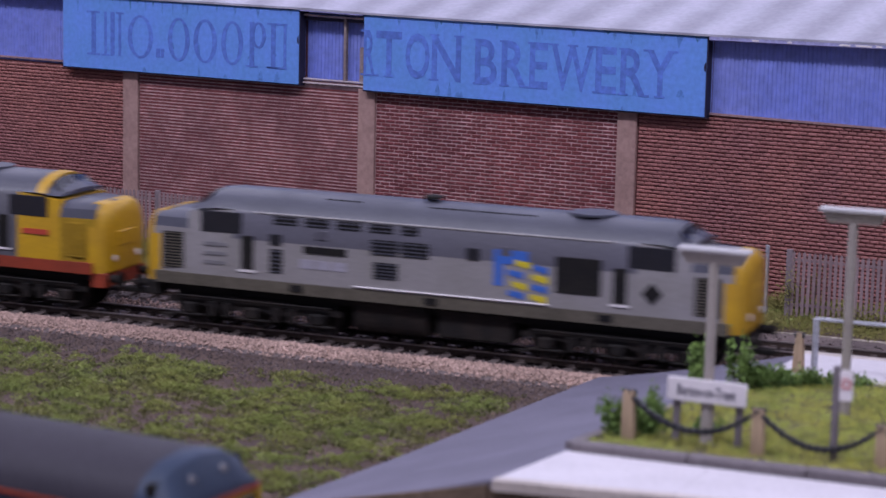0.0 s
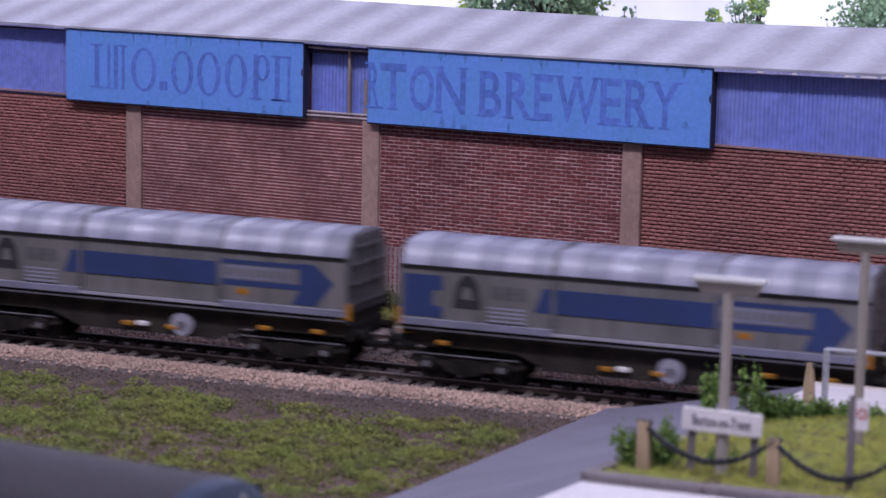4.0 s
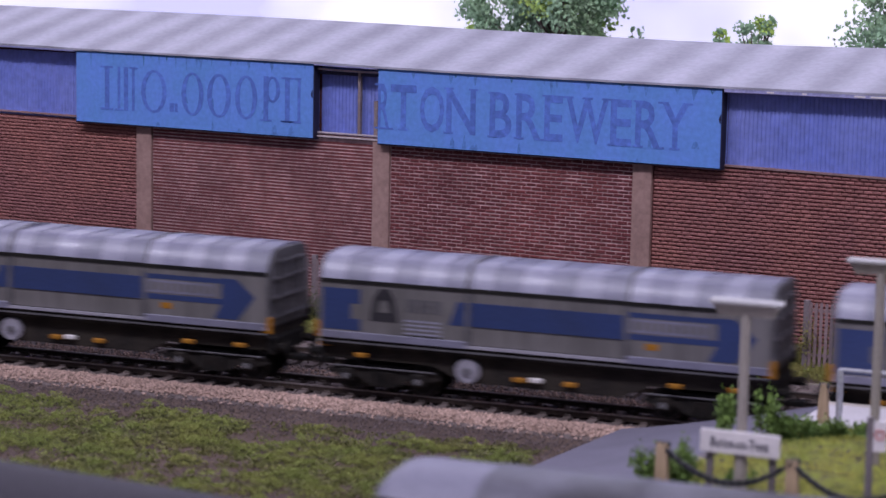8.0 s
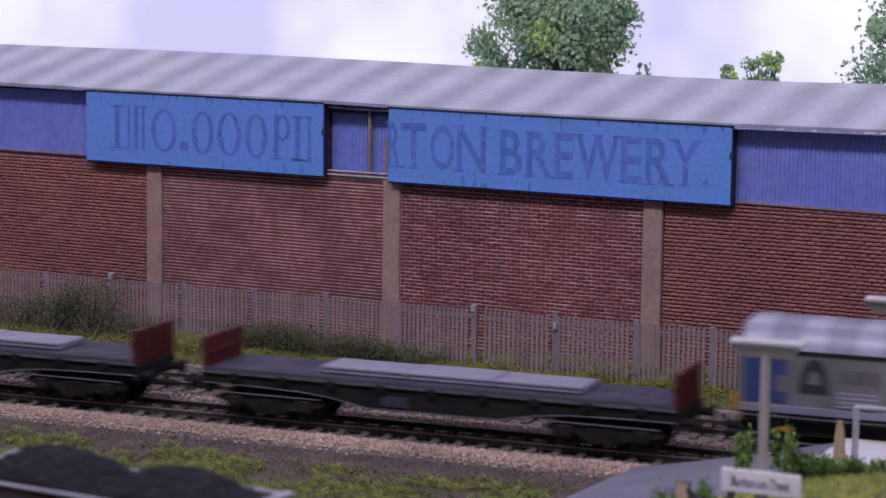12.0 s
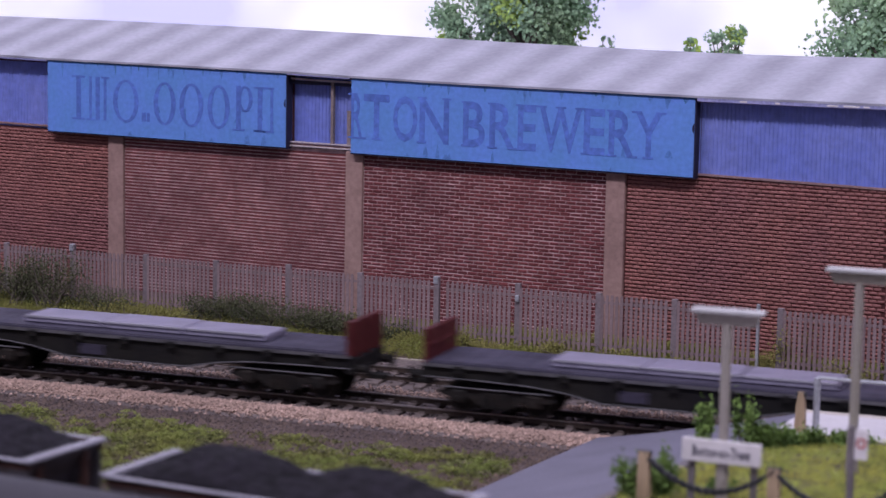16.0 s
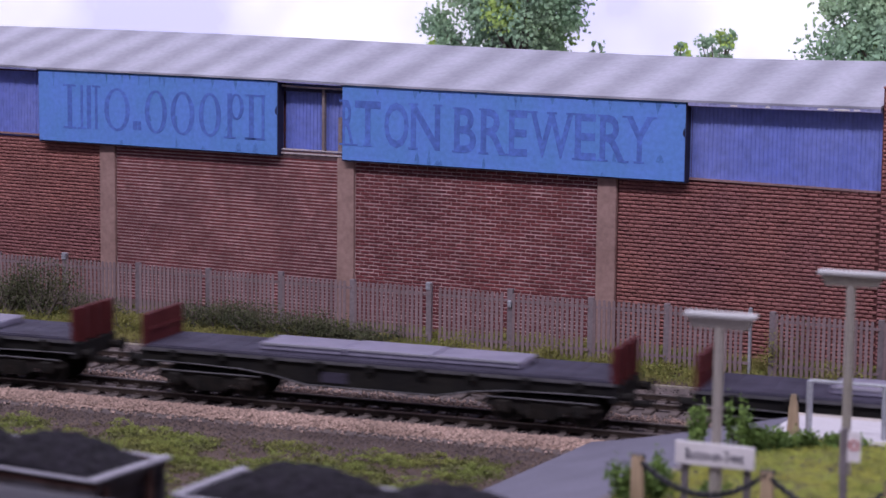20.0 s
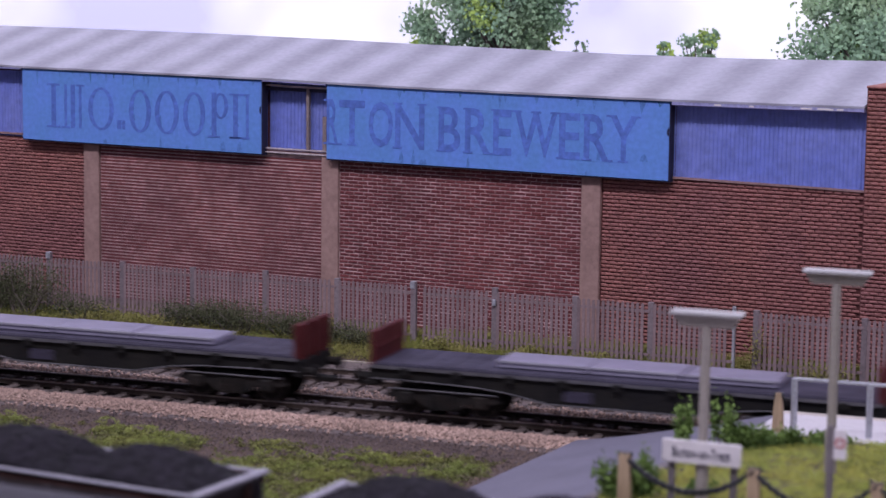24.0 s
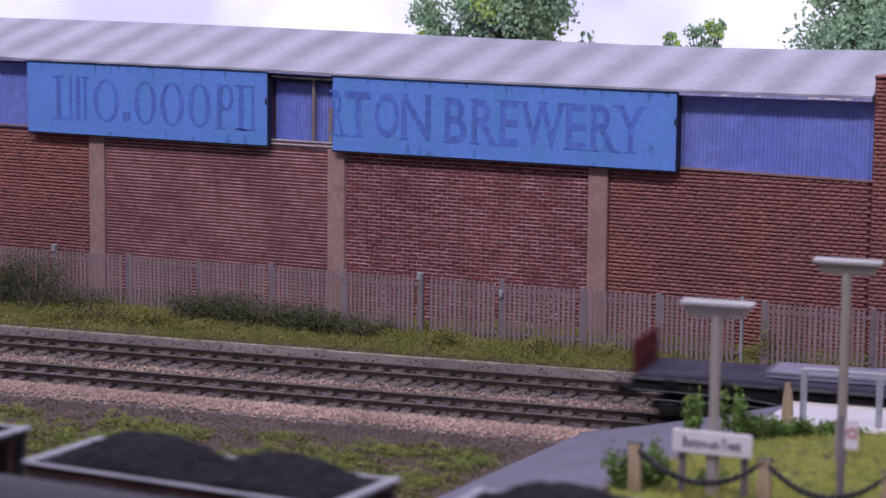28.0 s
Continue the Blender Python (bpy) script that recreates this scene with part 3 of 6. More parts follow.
def tufts(name, spots, size, material, label, category="grass", upright=0.8, each=26, flat=0.45, crumb=1.0):
    """Clumps of short fibres and foam crumbs."""
    r = np.random.RandomState(len(name) * 7 + len(spots))
    spot = np.repeat(np.array(spots), each, axis=0)
    n, big = len(spot), spot[:, 3] * size
    a, rad = r.uniform(0, 6.283, n), big * r.uniform(0.05, 1.0, n)
    mid = np.stack([spot[:, 0] + np.cos(a) * rad, spot[:, 1] + np.sin(a) * rad, spot[:, 2] + r.uniform(0.02, 1.0, n) * (1 - 0.6 * rad / big) * big * upright], 1)
    d = r.normal(0, 0.55, (n, 3, 3)) * (big * crumb * r.uniform(0.13, 0.28, n))[:, None, None]
    d[:, :, 1] *= flat
    p = mid[:, None, :] + d
    p[:, :, 2] = np.maximum(p[:, :, 2], spot[:, None, 2] - 0.4)
    ob = raw(name, p.reshape(-1, 3), np.arange(3 * n).reshape(-1, 3).tolist(), material)
    return tagged(ob, label, category, kind="stuff")


def field(seed, count, x0, x1, y0, y1, keep, zf, big=(0.6, 1.3)):
    r = np.random.RandomState(seed)
    out = []
    while len(out) < count:
        x, y = r.uniform(x0, x1), r.uniform(y0, y1)
        if r.uniform() < keep(x, y):
            out.append((x, y, zf(x, y), r.uniform(*big)))
    return out


def meadow(x, y):
    n = noise.noise(Vector((x * 0.03, y * 0.05, 11.0))) + 0.7 * noise.noise(Vector((x * 0.11, y * 0.16, 2.0))) + 0.55 * noise.noise(Vector((x * 0.35, y * 0.4, 6.0)))
    edge = min(1.0, max(0.0, (-49 - y + 9 * noise.noise(Vector((x * 0.06, 3.0, 0))) + 5 * noise.noise(Vector((x * 0.25, 8.0, 0)))) / 8)) * min(1.0, max(0.0, (-218 - 0.15 * (-24 - y) - x + 5 * noise.noise(Vector((y * 0.2, 1.0, 0)))) / 9 + 0.5))
    return edge * min(1.0, max(0.015, 0.62 + 1.7 * n))


# thin turf in small ragged flakes, so that soil shows between them
mat_v, mat_f = [], []
for x in np.arange(-480, -205, 1.3):
    for y in np.arange(-215, -44, 1.8):
        if meadow(x, y) < 0.8 + rnd.uniform(-0.3, 0.3):
            continue
        k = len(mat_v)
        a = rnd.uniform(0, 6.28)
        for j in range(3):
            s = rnd.uniform(0.6, 1.5)
            px, py = x + s * math.cos(a + 2.1 * j), y + s * math.sin(a + 2.1 * j)
            mat_v.append((px, py, ground_z(px, py) + rnd.uniform(0.1, 0.9)))
        mat_f.append((k, k + 1, k + 2))
tagged(raw("turf_mat", mat_v, mat_f, M["grass"]), "thin olive turf under the scatter grass", "grass", kind="stuff")
tufts("meadow_grass", field(3, 9500, -480, -205, -215, -42, meadow, ground_z, (0.4, 1.4)), 1.8, M["grass"], "patchy olive-green scatter grass on bare soil", flat=0.9, crumb=1.3)


def cushions(seed, count, span, keep, big=1.0):
    """Spots gathered into tight cushions of foam, with bare ground between."""
    r = np.random.RandomState(seed)
    x0, x1, y0, y1 = span
    out = []
    while len(out) < count:
        x, y = r.uniform(x0, x1), r.uniform(y0, y1)
        if r.uniform() > keep(x, y):
            continue
        wide, tall = big * r.uniform(1.5, 5.0), big * r.uniform(1.0, 3.4)
        for _ in range(int(6 + wide * 5)):
            a, k = r.uniform(0, 6.28), r.uniform(0, 1) ** 0.6
            px, py = x + wide * 1.5 * k * math.cos(a), y + wide * k * math.sin(a)
            out.append((px, py, ground_z(px, py) + tall * (1 - k * k), r.uniform(0.35, 0.8)))
    return out


def lush(x, y):
    return meadow(x, y) * (0.3 + max(0.0, noise.noise(Vector((x * 0.06, y * 0.08, 5.0)))))


tufts("meadow_cushions", cushions(4, 11000, (-470, -212, -205, -50), lush), 1.9, M["grass_bright"], "lighter spring-green foam cushions among the scatter grass", each=24, flat=0.85, crumb=1.35)
tufts("verge_grass", field(5, 7500, -560, -90, 82.5, 128, lambda x, y: 0.9 + 0.4 * noise.noise(Vector((x * 0.05, y * 0.08, 1.0))), ground_z, (0.6, 1.7)), 3.3, M["straw"],
      "straw and olive grass on the verge below the fence", upright=1.0, each=40, crumb=0.6)
tufts("verge_green", field(6, 2600, -560, -90, 86, 122, lambda x, y: max(0.0, 0.35 + noise.noise(Vector((x * 0.03, y * 0.05, 9.0)))), ground_z, (0.8, 1.6)), 2.4, M["grass_bright"],
      "brighter green tufts on the verge below the fence", each=44, crumb=0.55)


tufts("verge_cushions", cushions(12, 5200, (-560, -90, 88, 118), lambda x, y: 0.25 + 0.75 * max(0.0, noise.noise(Vector((x * 0.02, y * 0.04, 2.0)))), 1.25), 1.9, M["straw"],
      "straw-green foam cushions along the verge", each=24, flat=0.7, crumb=1.0)
tufts("verge_cushions_bright", cushions(13, 3600, (-400, -90, 86, 112), lambda x, y: 0.2 + 0.8 * max(0.0, noise.noise(Vector((x * 0.025, y * 0.05, 6.0)))), 1.0), 1.9, M["grass_bright"],
      "yellow-green foam cushions along the verge", each=24, flat=0.7, crumb=1.0)


def bush(name, x, y, z, sx, sy, sz, count, leaf, material, label, category="bush", group="", stems=5):
    """Stems and a crown of many small leaves with gaps."""
    top = thing(name, at(x, y, z), label, category, group)
    r = np.random.RandomState(int(abs(x * 13 + y * 7)) + count)
    tips = []
    for i in range(stems):
        bm = bmesh.new()
        p = Vector((r.uniform(-0.25, 0.25) * sx, r.uniform(-0.25, 0.25) * sy, -1.0))
        q = Vector((r.uniform(-0.8, 0.8) * sx, r.uniform(-0.8, 0.8) * sy, r.uniform(0.55, 1.0) * sz))
        mid = (p + q) / 2 + Vector((r.uniform(-0.2, 0.2) * sx, r.uniform(-0.2, 0.2) * sy, 0.1 * sz))
        w = 0.02 * (sx + sz)
        tube(bm, p, mid, w, 5, w * 0.7)
        tube(bm, mid, q, w * 0.7, 5, w * 0.25)
        tips += [mid, q, (mid + q) / 2]
        part("stem", bm, M["bark"], top)
    blobs = [t + Vector(r.uniform(-0.25, 0.25, 3) * (sx, sy, sz)) for t in tips for _ in range(2)]
    verts, faces = [], []
    for i in range(count):
        c = blobs[r.randint(len(blobs))]
        p = np.array(c) + r.normal(0, 0.2, 3) * (sx, sy, sz)
        p[2] = max(p[2], 0.2)
        u, v = r.normal(0, 1, 3), r.normal(0, 1, 3)
        u, v = u / np.linalg.norm(u) * leaf * r.uniform(0.6, 1.2), v / np.linalg.norm(v) * leaf * 0.6
        k = len(verts)
        verts += [tuple(p - u), tuple(p + v), tuple(p + u), tuple(p - v)]
        faces.append((k, k + 1, k + 2, k + 3))
    raw("crown", verts, faces, material, top)
    return top


# scrub along the fence
for x, y, sx, sz, n in ((-492, 101, 21, 22, 1500), (-465, 97, 15, 12, 700), (-412, 101, 20, 11, 1000), (-390, 100, 20, 12, 1000), (-370, 99, 20, 12, 1000), (-352, 99, 17, 9, 800), (-336, 98, 12, 7, 500),
                        (-530, 103, 18, 17, 700), (-510, 102, 16, 18, 900)):
    bush("scrub_bush", x, y, ground_z(x, y), sx, 7, sz * 0.9, int(n * 4), 0.5, M["scrub"], "dark straggling scrub bush below the palisade fence", "bush", "scrub along the fence", 9)
for x, y, sx, sz, n in ((-470, 92, 16, 8, 500), (-448, 94, 18, 10, 700), (-430, 93, 16, 9, 600), (-414, 91, 12, 6, 400)):
    bush("verge_bush", x, y, ground_z(x, y), sx, 6, sz * 0.8, int(n * 3), 0.5, M["straw"], "broad straw-coloured bush on the verge by the fence", "bush", "bushes on the verge", 9)
for x, y, sx, sz, n in ((-300, 93, 9, 8, 300), (-255, 92, 11, 9, 380), (-232, 94, 9, 7, 260), (-165, 97, 10, 16, 340), (-140, 92, 12, 8, 300), (-212, 92, 8, 5, 200)):
    bush("verge_bush", x, y, ground_z(x, y), sx, 6, sz * 0.9, int(n * 4), 0.5, M["straw"], "low straw-green bush on the verge by the fence", "bush", "bushes on the verge")

# island platform with its ramp; the top falls slightly towards the main line
def plat_z(y):
    return 14.0 + (-y - 30.0) * 0.045


left_edge = [(-207, -24), (-216.5, -87), (-226.5, -154), (-237.5, -212)]
crest = [(-137, -24), (-143, -87), (-152, -170), (-162, -252.5)]
near_edge = [(-162, -252.5), (-113, -245.5), (0, -241), (500, -241)]


def near_y(x):
    return float(np.interp(x, [p[0] for p in near_edge], [p[1] for p in near_edge]))


platform = thing("platform", Matrix(), "island platform with a tarmac ramp and pale slabs", "platform", "", "structure")
bm = bmesh.new()
rows = []
for (x0, y0), (x1, y1) in zip(left_edge, crest):
    rows.append([(x0 + (x1 - x0) * k, y0 + (y1 - y0) * k, -1.2 + (plat_z(y1) + 1.2) * (k ** 1.15)) for k in np.linspace(0, 1, 9)])
vs = [[bm.verts.new(p) for p in row] for row in rows]
lo = [[bm.verts.new((p[0], p[1], -6.0)) for p in row] for row in rows]
for j in range(3):
    for i in range(8):
        bm.faces.new((vs[j][i], vs[j][i + 1], vs[j + 1][i + 1], vs[j + 1][i]))
for j in (0, 3):
    for i in range(8):
        bm.faces.new((vs[j][i], vs[j][i + 1], lo[j][i + 1], lo[j][i]))
for j in range(3):
    bm.faces.new((vs[j][0], vs[j + 1][0], lo[j + 1][0], lo[j][0]))
part("ramp", bm, M["tarmac"], platform, "blue-grey tarmac ramp", 50)
deck_poly = crest[:1] + [(500, -24)] + near_edge[:0:-1] + crest[:0:-1]
part("platform_top", loft(bmesh.new(), [[(x, y, -6.0) for x, y in deck_poly], [(x, y, plat_z(y)) for x, y in deck_poly]]), M["tarmac"], platform)


def slab(corners, thick, material, label):
    part("slab", loft(bmesh.new(), [[(x, y, plat_z(y) + d) for x, y in corners] for d in (-0.5, thick)]), material, platform, label)


for i in range(15):
    a, b = -160.5 + i * 42, -160.5 + (i + 1) * 42 - 0.15
    slab([(a, near_y(a) + 1.2), (b, near_y(b) + 1.2), (b, -212.6), (a + (4.5 if i == 0 else 0), -212.6)], 0.45, M["slab"], "pale slab")
    part("coping", loft(bmesh.new(), [[(x, near_y(x) - 2.2, plat_z(near_y(x)) + z), (x, near_y(x) + 1.0, plat_z(near_y(x)) + z), (x, near_y(x) + 1.0, plat_z(near_y(x)) + z2), (x, near_y(x) - 2.2, plat_z(near_y(x)) + z2)]
                                      for x, z, z2 in ((a, -2.0, 0.6), (b, -2.0, 0.6))]), M["slab_edge"], platform, "worn coping")
for i in range(15):
    a, b = -138.6 + i * 42, -138.6 + (i + 1) * 42 - 0.15
    slab([(a + (-0.4 if i == 0 else 0), -72), (b, -72), (b, -22.5), (a + (2.0 if i == 0 else 0), -22.5)], 0.5, M["slab"], "pale slab")
    part("coping", boxes((a, b, -25.5, -21.5, 11.6, 14.4), bevel=0.25), M["slab_edge"], platform, "worn coping")
face = loft(bmesh.new(), [[(x, near_y(x) - 1.2, -6), (x, near_y(x) + 1, -6), (x, near_y(x) + 1, plat_z(near_y(x)) - 2), (x, near_y(x) - 1.2, plat_z(near_y(x)) - 2)] for x in (-161.5, -113, 0, 500)])
part("platform_face", face, M["plat_face"], platform, "brown platform face")
ramp_face = loft(bmesh.new(), [[(-237.6, -213.2, -6), (-237.2, -211.9, -6), (-237.2, -211.9, -1.8), (-237.6, -213.2, -1.8)],
                               [(-162.2, -254.0, -6), (-161.8, -252.3, -6), (-161.8, -252.3, 23.0), (-162.2, -254.0, 23.0)]])
part("ramp_face", ramp_face, M["plat_face"], platform, "brown ramp face")
kerb = thing("kerb", Matrix(), "low grey kerb round the platform flower bed", "kerb", "", "structure")
for i in range(16):
    x = -155.0 + i * 30
    y = -212.2 + (x + 157) * 0.02
    part("kerb_stone", boxes((x, x + 29.95, y, y + 4.0, plat_z(y) - 0.4, plat_z(y) + 2.6), bevel=0.35), M["kerb"], kerb)
for i in range(3):
    y0, y1 = -208.0 + i * 36, -172.2 + i * 36
    part("kerb_stone", loft(bmesh.new(), [[(-157 + (y + 202) * 0.13, y, plat_z(y) - 0.3), (-154 + (y + 202) * 0.13, y, plat_z(y) - 0.3), (-154 + (y + 202) * 0.13, y, plat_z(y) + 1.8), (-157 + (y + 202) * 0.13, y, plat_z(y) + 1.8)]
                                          for y in (y0, y1)]), M["kerb"], kerb)


def bed_top(x, y):
    return plat_z(y) + 1.4 + 0.8 * noise.noise(Vector((x * 0.05, y * 0.05, 4.0)))


bed_poly = [(-153.5, -207.6), (420, -207.6), (420, -74), (-138, -74)]
bed = loft(bmesh.new(), [[(x, y, plat_z(y) + d) for x, y in bed_poly] for d in (0.05, 1.2)])
tagged(part("flower_bed", bed, M["verge"], None), "raised soil bed on the platform", "flower bed", kind="structure")
inside = lambda x, y: 1.0 if x > -153 + (y + 201) * 0.13 else 0.0
tufts("bed_grass", field(8, 5200, -154, -40, -206.5, -75, inside, bed_top, (0.5, 1.1)), 2.0, M["bed_grass"], "soft yellow-green grass in the platform bed", each=40, crumb=0.7)
tufts("bed_grass_green", field(9, 1100, -152, -40, -198, -76, lambda x, y: inside(x, y) * max(0.0, 0.3 + noise.noise(Vector((x * 0.05, y * 0.05, 9.0)))), bed_top, (0.6, 1.2)), 2.1,
      M["grass_bright"], "greener tufts in the platform bed", each=40, crumb=0.7)
for x, y, sx, sz, n in ((-150, -192, 6, 10, 420), (-143, -186, 6, 8, 380), (-147, -168, 5, 8, 260), (-148, -118, 4, 15, 300), (-138, -108, 5, 17, 420), (-133, -104, 6, 9, 380),
                        (-128, -96, 7, 6, 320), (-119, -88, 7, 6, 300), (-136, -88, 5, 5, 200), (-110, -84, 7, 4, 240), (-129, -178, 5, 5, 220)):
    bush("garden_bush", x, y, plat_z(y) + 0.8, sx * 0.85, sx * 0.85, sz * 0.8, int(n * 2.6), 0.8, M["leaf"], "fresh green leafy bush in the platform bed", "bush", "bushes in the platform bed")

# ---- warehouse behind the line, built along its own front ----
WM = at(0, WALL_Y, 0, WALL_TURN)
warehouse = thing("warehouse", WM, "long brick warehouse with blue cladding and a shallow lilac-grey roof", "warehouse")
FACE, S0, S1 = 4.6, -900.0, -135.1
PILLARS = [-754.0, -627.0, -500.5, -373.2, -249.7]
part("wall", boxes((S0, S1, FACE, 58, -6, 74.6)), M["mortar_dark"], warehouse)
part("upper_wall", boxes((S0, S1, FACE + 2.6, 58, 74.6, 106.4)), M["mortar_dark"], warehouse)
for s in PILLARS:
    part("pillar", boxes((s - 4.3, s + 4.3, 2.9, FACE + 0.2, -5, 74.4), bevel=0.3), M["concrete"], warehouse, "buff concrete pillar")


def courses(name, s0, s1, z0, z1, row, length, gap, out, material, seed, front=FACE, skip=None, parent=None, joint=None, loose=0.0, soft=False):
    """Proud bricks in bond, one mesh; each is a chamfered block."""
    r = np.random.RandomState(seed)
    verts, faces = [], []
    joint = gap if joint is None else joint
    n = 0
    z = z0
    while z + row <= z1 + 0.01:
        x = s0 - (length / 2 if n % 2 else 0) + r.uniform(-0.3, 0.3)
        while x < s1:
            a, b = max(x, s0) + joint / 2, min(x + length, s1) - joint / 2
            if b - a > 0.4 and not (skip and skip(a, b, z)):
                k, o, c = len(verts), out * r.uniform(0.8, 1.1), min(gap, joint * 1.5, 0.35) if not soft else 0.55
                d = 0.34 if soft else c
                w = loose if length > 40 else 0.14 * gap + loose
                p, q = z + gap / 2 + r.uniform(-w, w), z + row - gap / 2 + r.uniform(-w, w)
                verts += [(a, front, p), (b, front, p), (b, front, q), (a, front, q),
                          (a + c, front - o, p + d), (b - c, front - o, p + d), (b - c, front - o, q - d * 0.7), (a + c, front - o, q - d * 0.7)]
                faces += [(k + 4, k + 5, k + 6, k + 7), (k, k + 1, k + 5, k + 4), (k + 1, k + 2, k + 6, k + 5), (k + 2, k + 3, k + 7, k + 6), (k + 3, k, k + 4, k + 7)]
            x += length
        z += row
        n += 1
    ob = raw(name, verts, faces, material, parent if parent else warehouse)
    return tagged(ob, kind="stuff")


NEAR0, ROW = -158.7, 1.57
# pale joint panels stand behind the fine brickwork
for a, b in ((-496.0, -377.5), (-368.9, -253.8)):
    part("joint_panel", boxes((a, b, FACE - 0.35, FACE + 0.3, -5, 74.3)), M["mortar"], warehouse, "pale mortar joints")
courses("fine_brickwork", -495.9, -377.6, -3, 74.2, 1.49, 130.0, 0.5, 0.14, M["brick_row"], 21, FACE - 0.35, joint=0.02, loose=0.04)
courses("fine_brickwork", -368.8, -253.9, -3, 74.2, 1.58, 4.7, 0.33, 0.28, M["brick_fine"], 22, FACE - 0.35, joint=0.2, loose=0.07)
courses("brickwork", -622.7, -504.7, -3, 75.4, ROW, 3.6, 0.44, 0.62, M["brick"], 23, joint=0.08, loose=0.03, soft=True)
courses("brickwork", -749.7, -631.4, -3, 75.4, ROW, 3.6, 0.44, 0.62, M["brick"], 24, joint=0.08, loose=0.03, soft=True)
courses("brickwork", -245.1, -135.3, -3, 74.0, ROW, 3.6, 0.44, 0.62, M["brick"], 25, skip=lambda a, b, z: 4 < z and a > NEAR0 - 0.5 - (1.8 if round((z + 3) / ROW) % 2 else 0), joint=0.08, loose=0.03, soft=True)
part("ledge", loft(bmesh.new(), [[(x, FACE - 1.0, z), (x, FACE + 2.4, z), (x, FACE + 2.4, z + 0.8), (x, FACE - 1.0, z + 0.8)] for x, z in ((S0, 76.8), (-540, 75.5), (-213, 74.6), (S1, 73.9))]), M["ledge"], warehouse, "thin ledge under the cladding")


def corrugated(s0, s1, z0, z1, pitch, depth, y):
    bm = bmesh.new()
    n = int((s1 - s0) / pitch)
    front = []
    for i in range(n):
        x = s0 + (s1 - s0) * i / n
        w = (s1 - s0) / n
        for dx, d in ((0, 0), (0.32 * w, 0), (0.45 * w, depth), (0.87 * w, depth)):
            front.append((x + dx, y - d))
    front.append((s1, y))
    lo, hi = [bm.verts.new((x, yy, z0)) for x, yy in front], [bm.verts.new((x, yy, z1)) for x, yy in front]
    for i in range(len(front) - 1):
        bm.faces.new((lo[i], lo[i + 1], hi[i + 1], hi[i]))
    return bm


for a, b, back in ((-900, -537, 0), (-537, -406, 0), (-406, -373, 1.6), (-373, -214, 0), (-214, -135.3, 0)):
    part("cladding", corrugated(a + 0.1, b - 0.1, 74.7, 105.2, 1.75, 0.34, FACE + 0.4 + back), M["clad"], warehouse, "ribbed blue-violet cladding", 0)
# framed opening between the two sign boards
# a dark box gives the shadow under the top rail
part("window_head", boxes((-406, -373, FACE - 0.9, FACE + 1.9, 102.0, 103.2)), M["ink"], warehouse, "dark strip painted as shade at the head of the opening")
part("window_rail", loft(bmesh.new(), [[(x, FACE - 1.6, z), (x, FACE + 0.2, z), (x, FACE + 0.2, z + 0.75), (x, FACE - 1.6, z + 0.75)] for x, z in ((-406, 104.0), (-395, 103.6), (-373, 103.5))]), M["frame_pale"], warehouse, "pale bent top rail")
part("window_bar", boxes((-385.6, -384.2, FACE - 1.2, FACE + 0.6, 75.8, 103.6), bevel=0.15), M["rust_frame"], warehouse, "rusty upright")
part("window_bar", boxes((-377.4, -375.4, FACE - 1.0, FACE + 0.6, 75.8, 91.6), bevel=0.15), M["rust_frame"], warehouse, "broken rusty upright")
part("window_rail", boxes((-406, -373, FACE - 1.7, FACE + 0.4, 76.3, 76.9), bevel=0.1), M["frame_pale"], warehouse, "pale sill")
part("window_rail", boxes((-406, -373, FACE - 2.0, FACE - 0.8, 74.6, 75.3), bevel=0.1), M["frame_pale"], warehouse, "pale lower sill")
# roof: front slope, back slope; both its edges wander a little
RIDGE = ((S0, 123.4), (-600, 123.2), (-532, 123.2), (-467, 122.9), (-400, 122.2), (-367, 121.6), (-319, 121.0), (-260, 120.4), (-214, 120.4), (-190, 120.7), (-151, 121.5), (S1 - 0.2, 121.8))
EAVE = ((S0, 107.6), (-552, 107.3), (-536, 106.9), (-472, 106.8), (-405, 106.6), (-372, 106.1), (-323, 105.7), (-214, 105.6), (-172, 105.9), (S1 - 0.2, 106.3))


def along(points, x):
    return float(np.interp(x, [p[0] for p in points], [p[1] for p in points]))


roof_secs = []
for x in sorted({p[0] for p in RIDGE + EAVE}):
    e, z = along(EAVE, x), along(RIDGE, x)
    roof_secs.append([(x, -0.8, e), (x, 60, z - 1.6), (x, 125, 104.6), (x, 125, 106.0), (x, 60, z), (x, -0.8, e + 0.9)])
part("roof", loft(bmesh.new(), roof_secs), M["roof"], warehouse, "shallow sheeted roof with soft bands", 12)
for x0, x1, deep in ((S0, -537.6, 0.9), (-405.6, -373.6, 0.8), (-213.8, S1 - 0.4, 1.6)):
    secs = []
    for k in range(9):
        x = x0 + (x1 - x0) * k / 8
        e = along(EAVE, x)
        secs.append([(x, -0.7, e - deep + 0.3), (x, -0.1, e - deep), (x, FACE + 0.3, e - deep), (x, FACE + 0.3, e - 0.05), (x, -0.7, e - 0.05)])
    part("gutter", loft(bmesh.new(), secs), M["gutter"], warehouse, "pale violet gutter edge")
for x, w in ((-196.0, 3.0), (-181.5, 2.0), (-160.5, 4.5), (-154.0, 6.5), (-146.0, 2.5)):
    part("gutter_chip", boxes((x, x + w, -0.82, -0.6, along(EAVE, x) - 1.1, along(EAVE, x) - 0.35), bevel=0.1), M["white"], warehouse, "chipped white patch on the gutter")

